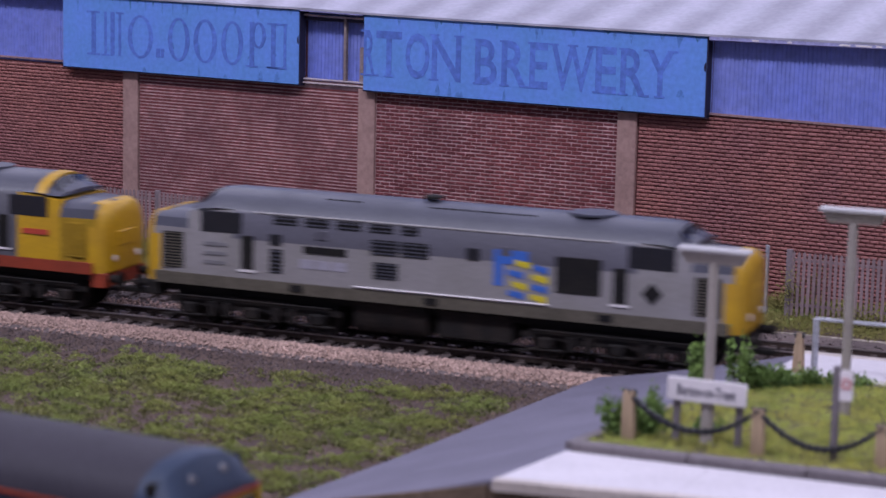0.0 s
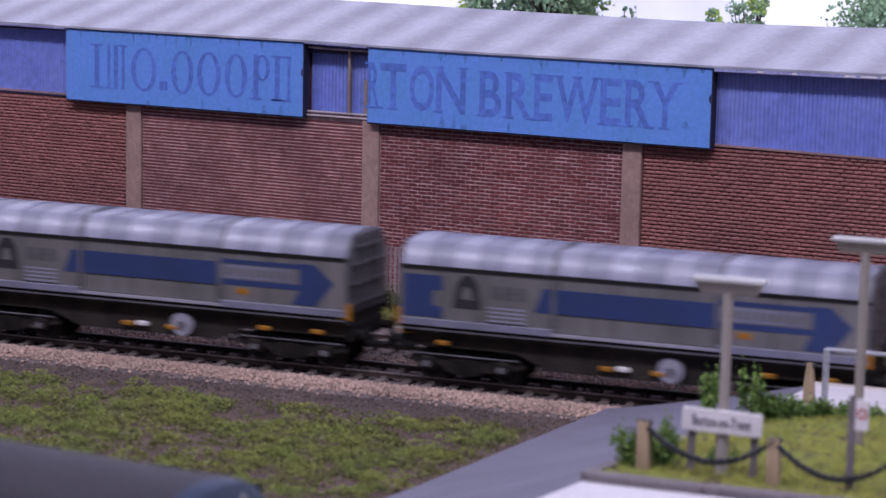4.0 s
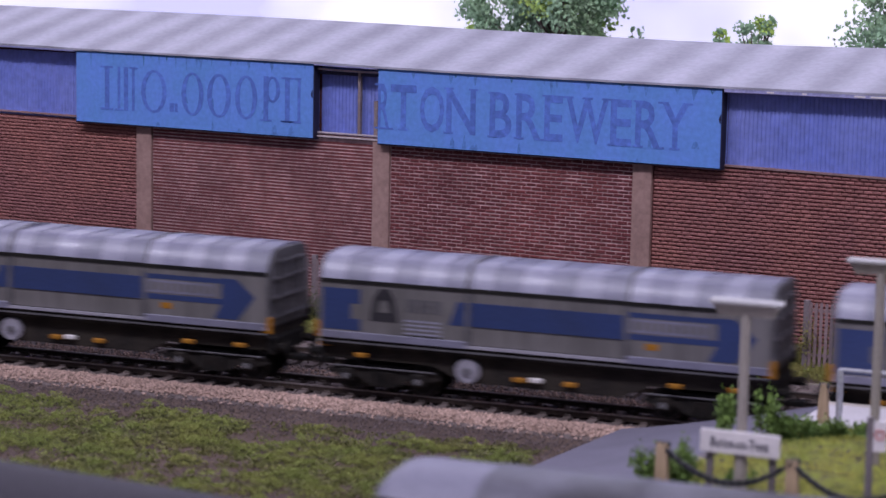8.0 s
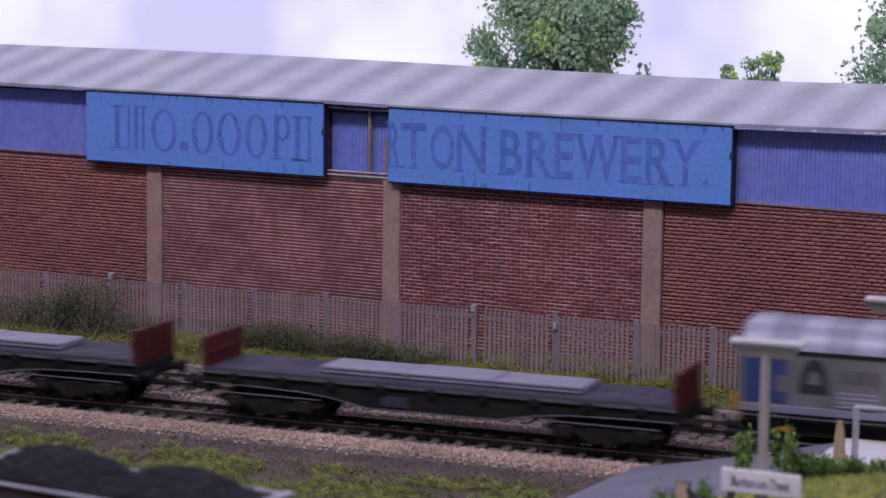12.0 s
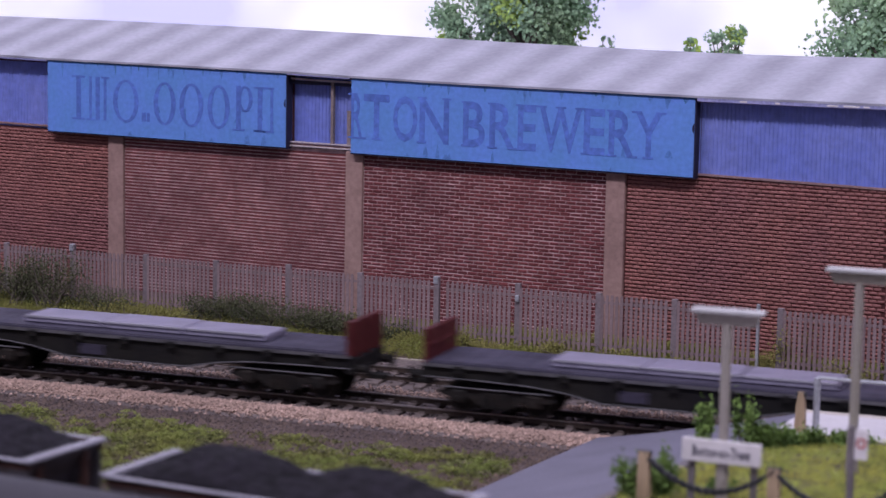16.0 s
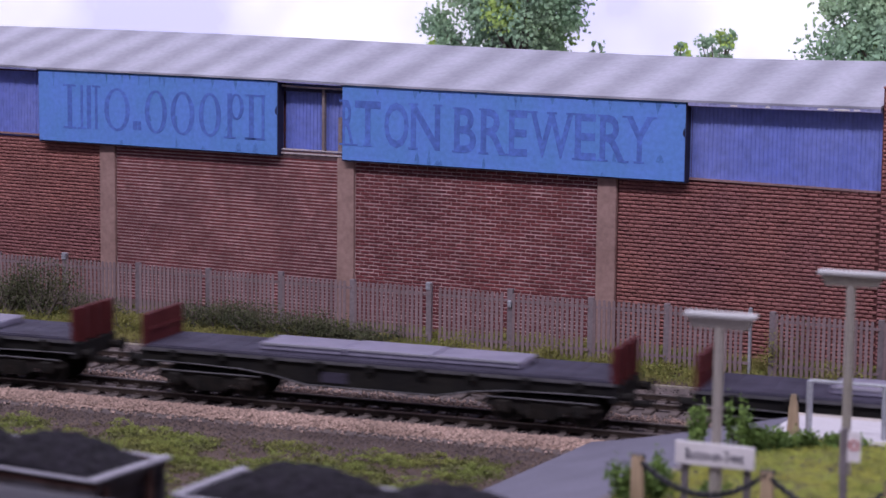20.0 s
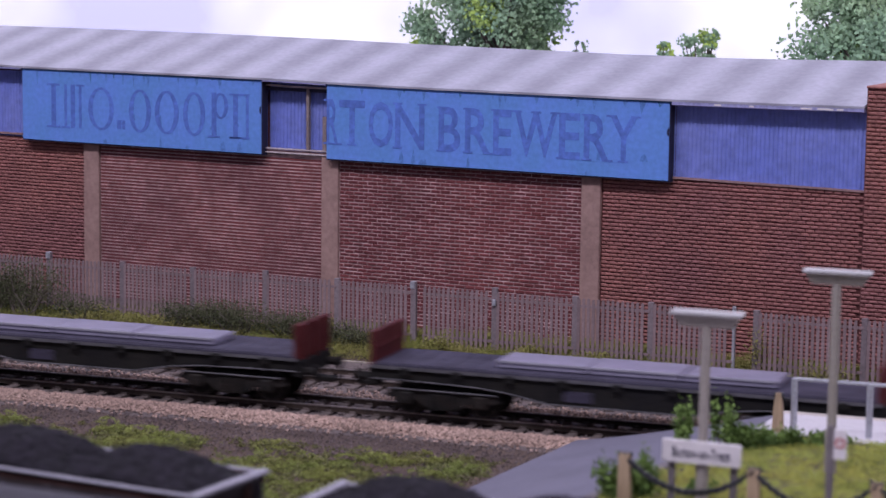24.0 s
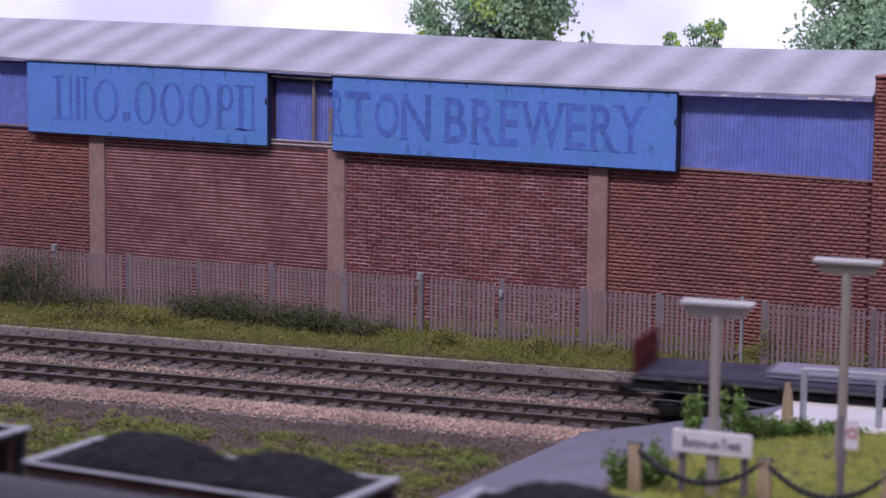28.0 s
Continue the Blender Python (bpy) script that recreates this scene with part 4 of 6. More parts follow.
# taller brick block at the warehouse end
tower = thing("brick_block", WM, "taller plain brick block beside the warehouse", "building")
part("wall", boxes((-134.9, 260, 1.4, 90, -6, 114.0)), M["mortar_dark"], tower)
part("coping", boxes((-135.2, 260, 0.5, 91, 114.0, 115.0), bevel=0.3), M["brick"], tower)
courses("brickwork", -134.7, -47, -3, 113.8, ROW, 3.6, 0.42, 0.62, M["brick"], 26, 1.4, parent=tower, joint=0.08, loose=0.03, soft=True)


# ---- painted sign boards ----
def sign_board(name, s0, s1, z0, top0, top1, label):
    """Painted boards on battens; the top edge runs from top0 to top1."""
    top = thing(name, WM, label, "sign", "signs on the warehouse")
    n = max(2, round((s1 - s0) / 43))
    head = lambda x: top0 + (top1 - top0) * (x - s0) / (s1 - s0)
    for i in range(n):
        a, b = s0 + (s1 - s0) * i / n, s0 + (s1 - s0) * (i + 1) / n
        part("board", side_plate([(a + 0.02, z0), (b - 0.02, z0), (b - 0.02, head(b)), (a + 0.02, head(a))], 0.0, 3.2), M["sign_blue"], top)
        part("edge_strip", side_plate([(a, head(a) + 0.02), (b, head(b) + 0.02), (b, head(b) + 0.4), (a, head(a) + 0.4)], 0.25, 4.2), M["sign_edge"], top, "worn teal edging")
    # near-black strips stand in for the shade below and right of the boards
    part("edge_strip", boxes((s0 - 0.3, s1 + 0.5, 0.3, 4.4, z0 - 0.6, z0)), M["ink"], top, "shade painted along the lower edge")
    part("side_strip", boxes((s1 + 0.02, s1 + 0.5, 0.2, 4.4, z0, top1)), M["ink"], top, "shade painted along the side edge")
    for k in range(3):
        s = s0 + (s1 - s0) * (k + 0.5) / 3
        part("batten", boxes((s - 1, s + 1, 3.25, FACE + 2.0, z0 + 3, top1 - 3)), M["rust_frame"], top)
    return top


left_sign = sign_board("painted_sign", -537.0, -406.3, 74.2, 106.3, 106.0, "long weathered sky-blue sign board with faded indigo marks")
right_sign = sign_board("painted_sign", -373.1, -214.9, 74.0, 105.6, 105.0, "long weathered sky-blue sign board with faded indigo brewery lettering")


# feet and heads of the strokes that carry a serif: share of the letter's width, 0 foot or 1 head
SERIFS = {"R": ((0.12, 0), (0.12, 1), (0.93, 0)), "T": ((0.5, 0),), "O": (), "N": ((0.08, 0), (0.08, 1), (0.92, 1)), "B": ((0.14, 0), (0.14, 1)), "E": ((0.14, 0), (0.14, 1)),
          "W": ((0.05, 1), (0.5, 1), (0.95, 1)), "Y": ((0.06, 1), (0.94, 1), (0.5, 0))}


def word(text, spans, z, height, top, material):
    """Painted capitals, each stretched over its span of the board, with serifs."""
    for i, (ch, (s, e)) in enumerate(zip(text, spans)):
        bm = lettering(ch, 10.0, thick=0.03, bold=0.14)
        xs, zs = [v.co.x for v in bm.verts], [v.co.z for v in bm.verts]
        bm.transform(Matrix.Translation((s, -0.06, z)) @ Matrix.Diagonal(((e - s) / (max(xs) - min(xs)), 1, height / (max(zs) - min(zs)), 1)) @ Matrix.Translation((-min(xs), 0, -min(zs))))
        for f, head in SERIFS[ch]:
            c, q = s + f * (e - s), z + head * (height - 0.8)
            box(bm, c - 2.3, c + 2.3, -0.125 - 0.015 * (i % 2), -0.02, q, q + 0.8)
        part("letter", bm, material, top, smooth=0)


word("RTON", ((-373.0, -367.3), (-366.8, -354.1), (-352.3, -340.4), (-339.4, -325.3)), 80.3, 19.4, right_sign, M["sign_letter"])
word("BREWERY", ((-318.6, -308.2), (-306.1, -294.3), (-293.0, -284.5), (-283.1, -263.8), (-263.0, -253.5), (-251.9, -240.6), (-240.5, -228.4)), 80.1, 18.9, right_sign, M["sign_letter"])


# faded marks of the other board: plain upright bars and rings
def ring(bm, s, w, z0, z1, thick):
    """An upright oval ring, thicker at its sides."""
    n, c, m = 28, s + w / 2, (z0 + z1) / 2
    rows = []
    for i in range(n):
        a = 2 * math.pi * i / n
        rows.append([bm.verts.new((c + (w / 2 - k * thick) * math.cos(a), -0.11, m + ((z1 - z0) / 2 - k * thick * 0.45) * math.sin(a))) for k in (0, 1)])
    for p, q in zip(rows, rows[1:] + rows[:1]):
        bm.faces.new((p[0], q[0], q[1], p[1]))


def bar(bm, s, w, z0, z1):
    front = -0.09 if z1 - z0 > 2 else -0.13
    box(bm, s, s + w, front, 0.05, z0, z1)


for s, w, shape in ((-523.2, 8.0, "bar"), (-514.6, 12.8, "bars"), (-499.5, 14.4, "ring"), (-483.4, 2.4, "dot"), (-480.6, 1.6, "dot"), (-476.9, 12.2, "ring"), (-462.7, 12.9, "ring"), (-447.5, 11.9, "ring"), (-434.2, 10.7, "stem"), (-422.9, 10.6, "stub")):
    bm = bmesh.new()
    if shape == "ring":
        ring(bm, s, w, 80.3, 99.8, 2.5)
    elif shape == "dot":
        bar(bm, s, w, 81.4, 85.4)
    elif shape == "bar":
        bar(bm, s + 2.8, 2.6, 80.6, 100.4)
        bar(bm, s + 0.4, 7.2, 80.4, 81.3)
        bar(bm, s + 0.4, 7.2, 99.6, 100.5)
    elif shape == "bars":
        bar(bm, s + 1.6, 1.5, 80.6, 100.4)
        bar(bm, s + 5.2, 2.4, 80.6, 100.4)
        bar(bm, s + 9.8, 1.5, 80.6, 100.4)
        bar(bm, s, 4.6, 80.4, 81.2)
        bar(bm, s + 8.4, 4.6, 99.7, 100.5)
    else:
        bar(bm, s + 2.0, 2.5, 80.4, 100.0)
        bar(bm, s, 6.4, 80.2, 81.0)
        if shape == "stem":
            ring(bm, s + 2.6, w - 2.6, 88.6, 100.0, 2.0)
        else:
            bar(bm, s + w - 2.0, 1.5, 80.4, 100.0)
            bar(bm, s, w, 99.2, 100.0)
            bar(bm, s, w, 80.2, 81.0)
    part("faded_mark", bm, M["sign_letter"], left_sign)
# stains: teal runs under the top edges, dull smears and chipped corners
for top, s0, s1, z1, z0 in ((left_sign, -537, -406.5, 106.0, 74.2), (right_sign, -373, -215, 105.0, 74.0)):
    for i in range(26):
        s, h, w = rnd.uniform(s0 + 1, s1 - 4), abs(rnd.gauss(0, 2.6)) + 0.6, rnd.uniform(0.5, 2.4)
        part("rust_run", side_plate([(s, z1), (s + w, z1), (s + w * 0.75, z1 - h * 0.6), (s + w * 0.45, z1 - h), (s + w * 0.2, z1 - h * 0.5)], -0.02 - 0.001 * i, 0.1), M["sign_edge"] if i % 7 == 0 else M["sign_stain"], top)
    for i in range(9):
        s, z, h, w = rnd.uniform(s0 + 1, s1 - 5), z0 + rnd.choice((0.2, 0.2, rnd.uniform(2, 12))), rnd.uniform(1.5, 6.5), rnd.uniform(1.0, 3.6)
        part("stain", side_plate([(s, z), (s + w, z), (s + w * 0.9, z + h * 0.5), (s + w * 0.6, z + h), (s + w * 0.25, z + h * 0.7)], -0.05 - 0.001 * i, 0.1), M["sign_stain"], top)
    part("chip", side_plate([(s1 - 0.6, 92), (s1 + 0.05, 91.6), (s1 + 0.05, 95.4), (s1 - 0.5, 94.6), (s1 - 0.9, 93.4)], -0.06, 0.1), M["ink"], top, "chipped corner")

# ---- palisade fence between the verge and the warehouse ----
F0, F1 = (-640.0, 124.5), (-60.0, 87.6)
FL = math.hypot(F1[0] - F0[0], F1[1] - F0[1])
fence = thing("palisade_fence", at(F0[0], F0[1], 0, math.degrees(math.atan2(F1[1] - F0[1], F1[0] - F0[0]))), "long galvanised palisade fence with close upright pales", "fence")
FZ, FT = 3.2, 28.0
FENCE_POSTS = [47.0, 82.0, 117.0, 151.7, 188.8, 223.5, 258.3, 291.9, 326.6, 362.3, 396.7, 428.2, 461.8, 470.6, 512.6, 548.0]
pale = None
for a, b in zip(FENCE_POSTS, FENCE_POSTS[1:]):
    if b - a < 12:
        continue
    first = a + (5.4 if a == 326.6 else 1.9)
    n = round((b - first - 1.2) / 2.03)
    for i in range(n):
        x, sink = first + (b - 1.2 - first) * i / n, rnd.uniform(-0.25, 0.15)
        if pale is None:
            pale = part("pale", side_plate([(-0.6, FZ), (0.6, FZ), (0.6, FT - 0.7), (0.0, FT), (-0.6, FT - 0.7)], -0.3, 0.0), M["fence"], fence, smooth=0)
            pale.matrix_basis = at(x, 0, 0)
        else:
            again(pale, x, 0, sink)
    for z in (7.0, 24.2):
        part("rail", boxes((first - 1.0, b - 0.2, 0.02, 0.7, z, z + 1.0)), M["fence"], fence)
for a in FENCE_POSTS:
    thin = a == 461.8
    w, tall = (0.55, 1.0) if thin else (1.2, {326.6: 1.2, 362.3: 1.4, 151.7: 2.0, 258.3: 1.2}.get(a, 0.3))
    p = part("post", boxes((a - w, a + w, 0.3, 2.0, 0, FT + tall), bevel=0.15), M["silver"] if thin else M["fence_post"], fence)
    if a in (151.7, 326.6, 461.8):
        part("post_cap", boxes((a - w - 0.1, a + w - 0.5, -0.1, 2.2, FT + tall - 2.8, FT + tall + 0.2), bevel=0.2), M["silver"], p, "bright galvanised cap")
    if a == 362.3:
        part("lock", boxes((a - 0.6, a + 1.0, -1.0, 0.2, FT - 6.0, FT - 3.2), bevel=0.3), M["silver"], p, "grey padlock")


# ---- platform furniture ----
def platform_lamp(x, y, head_x0, head_x1, z1, label):
    top = thing("platform_lamp", at(x, y, plat_z(y)), label, "platform lamp", "platform lamps")
    h = z1 - plat_z(y)
    part("post", tubes(((0, 0, 0), (0, 0, 14), 1.75, 10), ((0, 0, 14), (0, 0, h - 3.6), 1.35, 10)), M["lamp_post"], top)
    a, b = head_x0 - x, head_x1 - x
    hood = loft(bmesh.new(), [[(a, -2.6, h - 0.9), (b, -2.6, h - 0.9), (b, 2.6, h - 0.9), (a, 2.6, h - 0.9)], [(a, -2.6, h - 0.2), (b, -2.6, h - 0.2), (b, 2.6, h - 0.2), (a, 2.6, h - 0.2)],
                              [(a + 0.4, -1.8, h), (b - 0.4, -1.8, h), (b - 0.4, 1.8, h), (a + 0.4, 1.8, h)]])
    part("hood", hood, M["lamp_top"], top, "pale flat top")
    tray = loft(bmesh.new(), [[(a + 0.7, -2.1, h - 0.95), (b - 0.7, -2.1, h - 0.95), (b - 0.7, 2.1, h - 0.95), (a + 0.7, 2.1, h - 0.95)],
                              [(a + 2.4, -1.1, h - 4.2), (b - 2.4, -1.1, h - 4.2), (b - 2.4, 1.1, h - 4.2), (a + 2.4, 1.1, h - 4.2)]])
    part("diffuser", tray, M["lamp_post"], top, "drab tapering diffuser")
    return top


platform_lamp(-126.0, -189.0, -135.2, -116.3, 73.6, "drab platform lamp with a flat trough head, behind the station sign")
platform_lamp(-102.6, -130.0, -111.9, -92.8, 77.9, "taller drab platform lamp with a flat trough head")

station = thing("station_sign", at(-126.0, -191.0, plat_z(-191)) @ pose(0, 0, 0, 0, 0.8, 0), "white station name board on two grey legs", "station sign")
part("board", boxes((-10.5, 10.4, -0.5, 0.5, 12.4, 18.4), bevel=0.15), M["white"], station)
for x in (-8.0, 8.4):
    part("leg", boxes((x - 0.9, x + 0.9, 0.55, 1.9, 0, 17.0), bevel=0.15), M["kerb"], station)
name = lettering("Burton-on-Trent", 4.6)
xs = [v.co.x for v in name.verts]
name.transform(Matrix.Translation((-7.6, -0.55, 14.0)) @ Matrix.Diagonal((15.2 / (max(xs) - min(xs)), 1, 0.86, 1)) @ Matrix.Translation((-min(xs), 0, 0)))
part("lettering", name, M["ink"], station, "dark lettering", 0)

posts = [(-145.1, -195.0, 35.9), (-111.1, -195.0, 34.8), (-79.8, -195.0, 34.0), (-47.0, -195.0, 33.4)]
for x, y, z in posts:
    b = thing("chain_post", at(x, y, plat_z(y) + 1.0), "buff square timber post carrying a chain, on the kerb", "post", "chain posts")
    h = z - plat_z(y) - 1.0
    part("post", loft(bmesh.new(), [[(-w, -w, zz), (w, -w, zz), (w, w, zz), (-w, w, zz)] for zz, w in ((-1.2, 1.6), (h - 0.6, 1.45), (h, 1.1))]), M["wood"], b)
    part("chain_eye", tubes(((-1.9, 0, h - 0.4), (1.9, 0, h - 0.4), 0.7, 8)), M["chain"], b, "black chain eye")
for (x0, y0, z0), (x1, y1, z1) in zip(posts, posts[1:]):
    c = thing("chain", at(x0, y0, z0), "sagging black chain between two timber posts", "chain", "chains")
    n = 34
    for i in range(n):
        k0, k1 = i / n, (i + 1.25) / n
        p, q = [((x1 - x0) * k, (y1 - y0) * k - 0.9, (z1 - z0) * k - 0.6 - 7.6 * 4 * k * (1 - k)) for k in (k0, min(k1, 1.0))]
        link = bmesh.new()
        w, d = (0.85, 0.5) if i % 2 else (0.5, 0.85)
        loft(link, [[(u[0], u[1] - w, u[2] - d), (u[0], u[1] + w, u[2] - d), (u[0], u[1] + w, u[2] + d), (u[0], u[1] - w, u[2] + d)] for u in (p, q)])
        part("link", link, M["chain"], c)

marker = thing("marker_post", at(-130.6, -62.5, plat_z(-62.5) + 0.4), "tapered buff timber marker post with a dark cap", "post")
part("post", loft(bmesh.new(), [[(-w, -w, z), (w, -w, z), (w, w, z), (-w, w, z)] for z, w in ((0, 1.7), (8, 1.35), (12.6, 0.8))]), M["wood"], marker)
part("chain_eye", tubes(((-1.5, 0, 11.8), (1.5, 0, 11.8), 0.9, 8)), M["chain"], marker, "dark eye")
handrail = thing("handrail", at(-126.2, -60.0, plat_z(-60) + 0.4), "grey tubular platform handrail with two rails", "handrail")
for x in (0.0, 23.6, 47.2):
    part("upright", tubes(((x, 0, -0.4), (x, 0, 17.0), 1.05, 8)), M["silver"], handrail)
part("rail", tubes(((0, 0, 17.0), (47.2, 0, 17.0), 0.6, 8)), M["silver"], handrail)
notice = thing("warning_sign", at(-92.0, -194.5, plat_z(-194.5) + 1.0), "small white warning sign with a red ring on a grey pole", "sign")
part("pole", tubes(((0, 0, -1), (0, 0, 25.0), 1.0, 8)), M["kerb"], notice)
part("plate", boxes((0.9, 4.2, -0.9, -0.4, 16.6, 24.4), bevel=0.15), M["white"], notice)
ring = bmesh.new()
for i in range(14):
    a0, a1 = 2 * math.pi * i / 14, 2 * math.pi * (i + 1) / 14
    tube(ring, (2.55 + 1.1 * math.cos(a0), -1.0, 20.9 + 1.1 * math.sin(a0)), (2.55 + 1.1 * math.cos(a1), -1.0, 20.9 + 1.1 * math.sin(a1)), 0.24, 5)
part("ring", ring, M["red"], notice, "red ring")


# ---- trees and painted sky behind the warehouse ----
def tree(s, off, base, height, crown, count, leaf, seed, label, low=0.3, limbs=26, lime=0.16):
    top = thing("tree", WM @ at(s, off, base), label, "tree", "trees behind the warehouse")
    r = np.random.RandomState(seed)
    bm = bmesh.new()
    tube(bm, (0, 0, 0), (1, 0, height * 0.45), height * 0.03, 8, height * 0.02)
    tube(bm, (1, 0, height * 0.45), (-1, 1, height * 0.85), height * 0.02, 7, height * 0.006)
    clumps = []
    for i in range(limbs):
        h = height * r.uniform(low, 0.95)
        a = r.uniform(0, 6.28)
        reach = crown * (1.0 - 0.55 * max(0, (h / height - 0.6) / 0.4)) * r.uniform(0.35, 1.0)
        q = Vector((reach * math.cos(a), reach * math.sin(a) * 0.6, h + r.uniform(0, 0.08) * height))
        p = Vector((0, 0, h * 0.78))
        tube(bm, p, (p + q) / 2 + Vector((0, 0, 2)), height * 0.006, 5, height * 0.004)
        tube(bm, (p + q) / 2 + Vector((0, 0, 2)), q, height * 0.004, 5, height * 0.0012)
        clumps += [q, (p + q * 2) / 3 + Vector(r.uniform(-3, 3, 3))]
    part("trunk", bm, M["bark"], top)
    # some clumps get the lighter lime colour as painted highlights
    bright = r.uniform(0, 1, len(clumps)) < lime
    sizes = r.uniform(0.6, 1.25, len(clumps))
    for material, chosen, name in ((M["tree_leaf"], [i for i in range(len(clumps)) if not bright[i]], "crown"), (M["tree_leaf_lit"], [i for i in range(len(clumps)) if bright[i]], "sunlit_leaves")):
        if not chosen:
            continue
        n = int(count * len(chosen) / len(clumps))
        pick = r.choice(chosen, n)
        mid = np.array([clumps[k] for k in pick]) + r.normal(0, 1, (n, 3)) * (crown * sizes[pick])[:, None] * (0.105, 0.09, 0.09)
        # leaves hang roughly broadside to the line, each with its own tilt
        u = r.normal(0, 1, (n, 3)) * (1, 0.35, 1)
        u *= (leaf * r.uniform(0.6, 1.3, n) / np.linalg.norm(u, axis=1))[:, None]
        v = np.stack([-u[:, 2], r.normal(0, 0.3, n) * leaf, u[:, 0]], 1) * 0.6
        verts = np.stack([mid - u, mid + v, mid + u, mid - v], 1).reshape(-1, 3)
        raw(name, verts, np.arange(4 * n).reshape(-1, 4).tolist(), material, top)
    return top


tree(-366, 150, -5, 190, 56, 25000, 1.25, 5, "broad leafy tree rising behind the warehouse roof", 0.62, 30, 0.2)
tree(-408, 152, -5, 136, 13, 2200, 1.05, 11, "low leafy treetop beside a broad tree behind the warehouse", 0.8, 14, 0.3)
tree(-287, 165, -5, 128, 9, 900, 1.0, 6, "small treetop just above the warehouse ridge", 0.85, 14, 0.2)
tree(-268, 165, -5, 132, 15, 1900, 1.0, 9, "wispy small treetop just above the warehouse ridge", 0.82, 20, 0.2)
tree(-332, 168, -5, 124, 7, 350, 0.9, 8, "tiny treetop just above the warehouse ridge", 0.88, 9, 0.3)
tree(-178, 150, -5, 168, 50, 22000, 1.25, 7, "broad leafy tree behind the brick block", 0.6, 30, 0.16)
backdrop = raw("backdrop", [(-2600, 330, -6), (2400, 330, -6), (2400, 330, 900), (-2600, 330, 900)], [(0, 1, 2, 3)], sky_sheet())
backdrop.matrix_basis = WM
tagged(backdrop, "plain pale cloudy sky backdrop board behind the layout", "backdrop", kind="structure")

# ---- rolling stock; each vehicle starts at its left end, rail height, middle of the track ----
def wheelset(parent, x, r, half=9.2):
    """Two wheels on an axle, each wheel with tread and flange."""
    axle = part("axle", tubes(((x, -half, r), (x, half, r), 0.9, 6)), M["bogie"], parent)
    for s in (-1, 1):
        part("wheel", tubes(((x, s * (half - 2.4), r), (x, s * (half - 1.9), r), r + 0.5, 18), ((x, s * (half - 1.9), r), (x, s * half, r), r, 18), ((x, s * half, r), (x, s * (half + 0.6), r), r * 0.35, 10)),
             M["bogie"], axle)
        part("tyre", tubes(((x, s * (half - 0.05), r), (x, s * (half + 0.2), r), r - 0.05, 18)), M["tyre"], axle, "worn grey tyre")
        part("wheel_disc", tubes(((x, s * (half + 0.1), r), (x, s * (half + 0.32), r), r - 0.9, 18)), M["dark"], axle)


def buffers(top, x, sign, z=13.6):
    for s in (-1, 1):
        b = part("buffer", tubes(((x, s * 11.4, z), (x + sign * 4.2, s * 11.4, z), 1.5, 8)), M["bogie"], top)
        part("buffer_head", tubes(((x + sign * 4.2, s * 11.4, z), (x + sign * 4.9, s * 11.4, z), 2.9, 12)), M["dark"], b)
    part("coupling", boxes((min(x, x + sign * 8), max(x, x + sign * 8), -2.2, 2.2, 7.5, 9.2), bevel=0.3), M["dark"], top)


def grille(top, x0, x1, z0, z1, y, pitch, back=None, slat=None):
    """A recessed dark panel with its louvres."""
    g = part("grille", boxes((x0, x1, y - 0.12, y + 0.3, z0, z1)), back or M["dark"], top, "dark louvred grille")
    n = max(2, int((z1 - z0) / pitch))
    for i in range(n):
        z = z0 + (i + 0.5) * (z1 - z0) / n
        part("slat", boxes((x0 + 0.1, x1 - 0.1, y - 0.32, y - 0.1, z - 0.16 * (z1 - z0) / n, z + 0.16 * (z1 - z0) / n)), slat or M["roof_dark"], g, smooth=0)
    return g


def band(z0, z1, w0, w1, x0, x1, taper=0.0):
    return prism([(-w0, z0), (w0, z0), (w1, z1), (-w1, z1)], x0, x1)


def co_co_bogie(top, x0):
    """Three-axle bogie, 70 mm long, from x0."""
    b = part("bogie", boxes((x0 + 2, x0 + 66, -10.5, 10.5, 6.5, 12)), M["dark"], top)
    for s in (-1, 1):
        f = side_plate([(x0, 8.2), (x0 + 14, 7.8), (x0 + 20, 6.6), (x0 + 28, 6.6), (x0 + 32, 7.8), (x0 + 38, 7.8), (x0 + 42, 6.6), (x0 + 50, 6.6), (x0 + 56, 7.8), (x0 + 70, 8.2), (x0 + 70, 10.2), (x0 + 52, 10.6), (x0 + 46, 11.8), (x0 + 24, 11.8), (x0 + 18, 10.6), (x0, 10.2)],
                       s * 12.6, s * 14.2)
        part("side_frame", f, M["bogie"], b)
        for ax in (9, 35, 61):
            part("axle_box", boxes((x0 + ax - 2.6, x0 + ax + 2.6, min(s * 13.0, s * 16.0), max(s * 13.0, s * 16.0), 4.6, 8.6), bevel=0.5), M["bogie"], b)
            part("equalising_beam", tubes(((x0 + ax - 6.5, s * 15.2, 4.2), (x0 + ax + 6.5, s * 15.2, 4.2), 0.6, 6)), M["bogie"], b)
        for ax in (22, 48):
            part("spring", tubes(*[((x0 + ax + d, s * 15.4, 4.6), (x0 + ax + d, s * 15.4, 9.6), 1.6, 8) for d in (-3, 3)]), M["bogie"], b)
        part("step", boxes((x0 - 1.5, x0 + 3, min(s * 14.5, s * 16.5), max(s * 14.5, s * 16.5), 3.2, 3.9)), M["bogie"], b)
        part("brake_pipe", tubes(((x0 + 4, s * 15.4, 11.0), (x0 + 66, s * 15.4, 11.0), 0.4, 6)), M["bogie"], b)
    for ax in (9, 35, 61):
        wheelset(b, x0 + ax, 7.0)
    return b


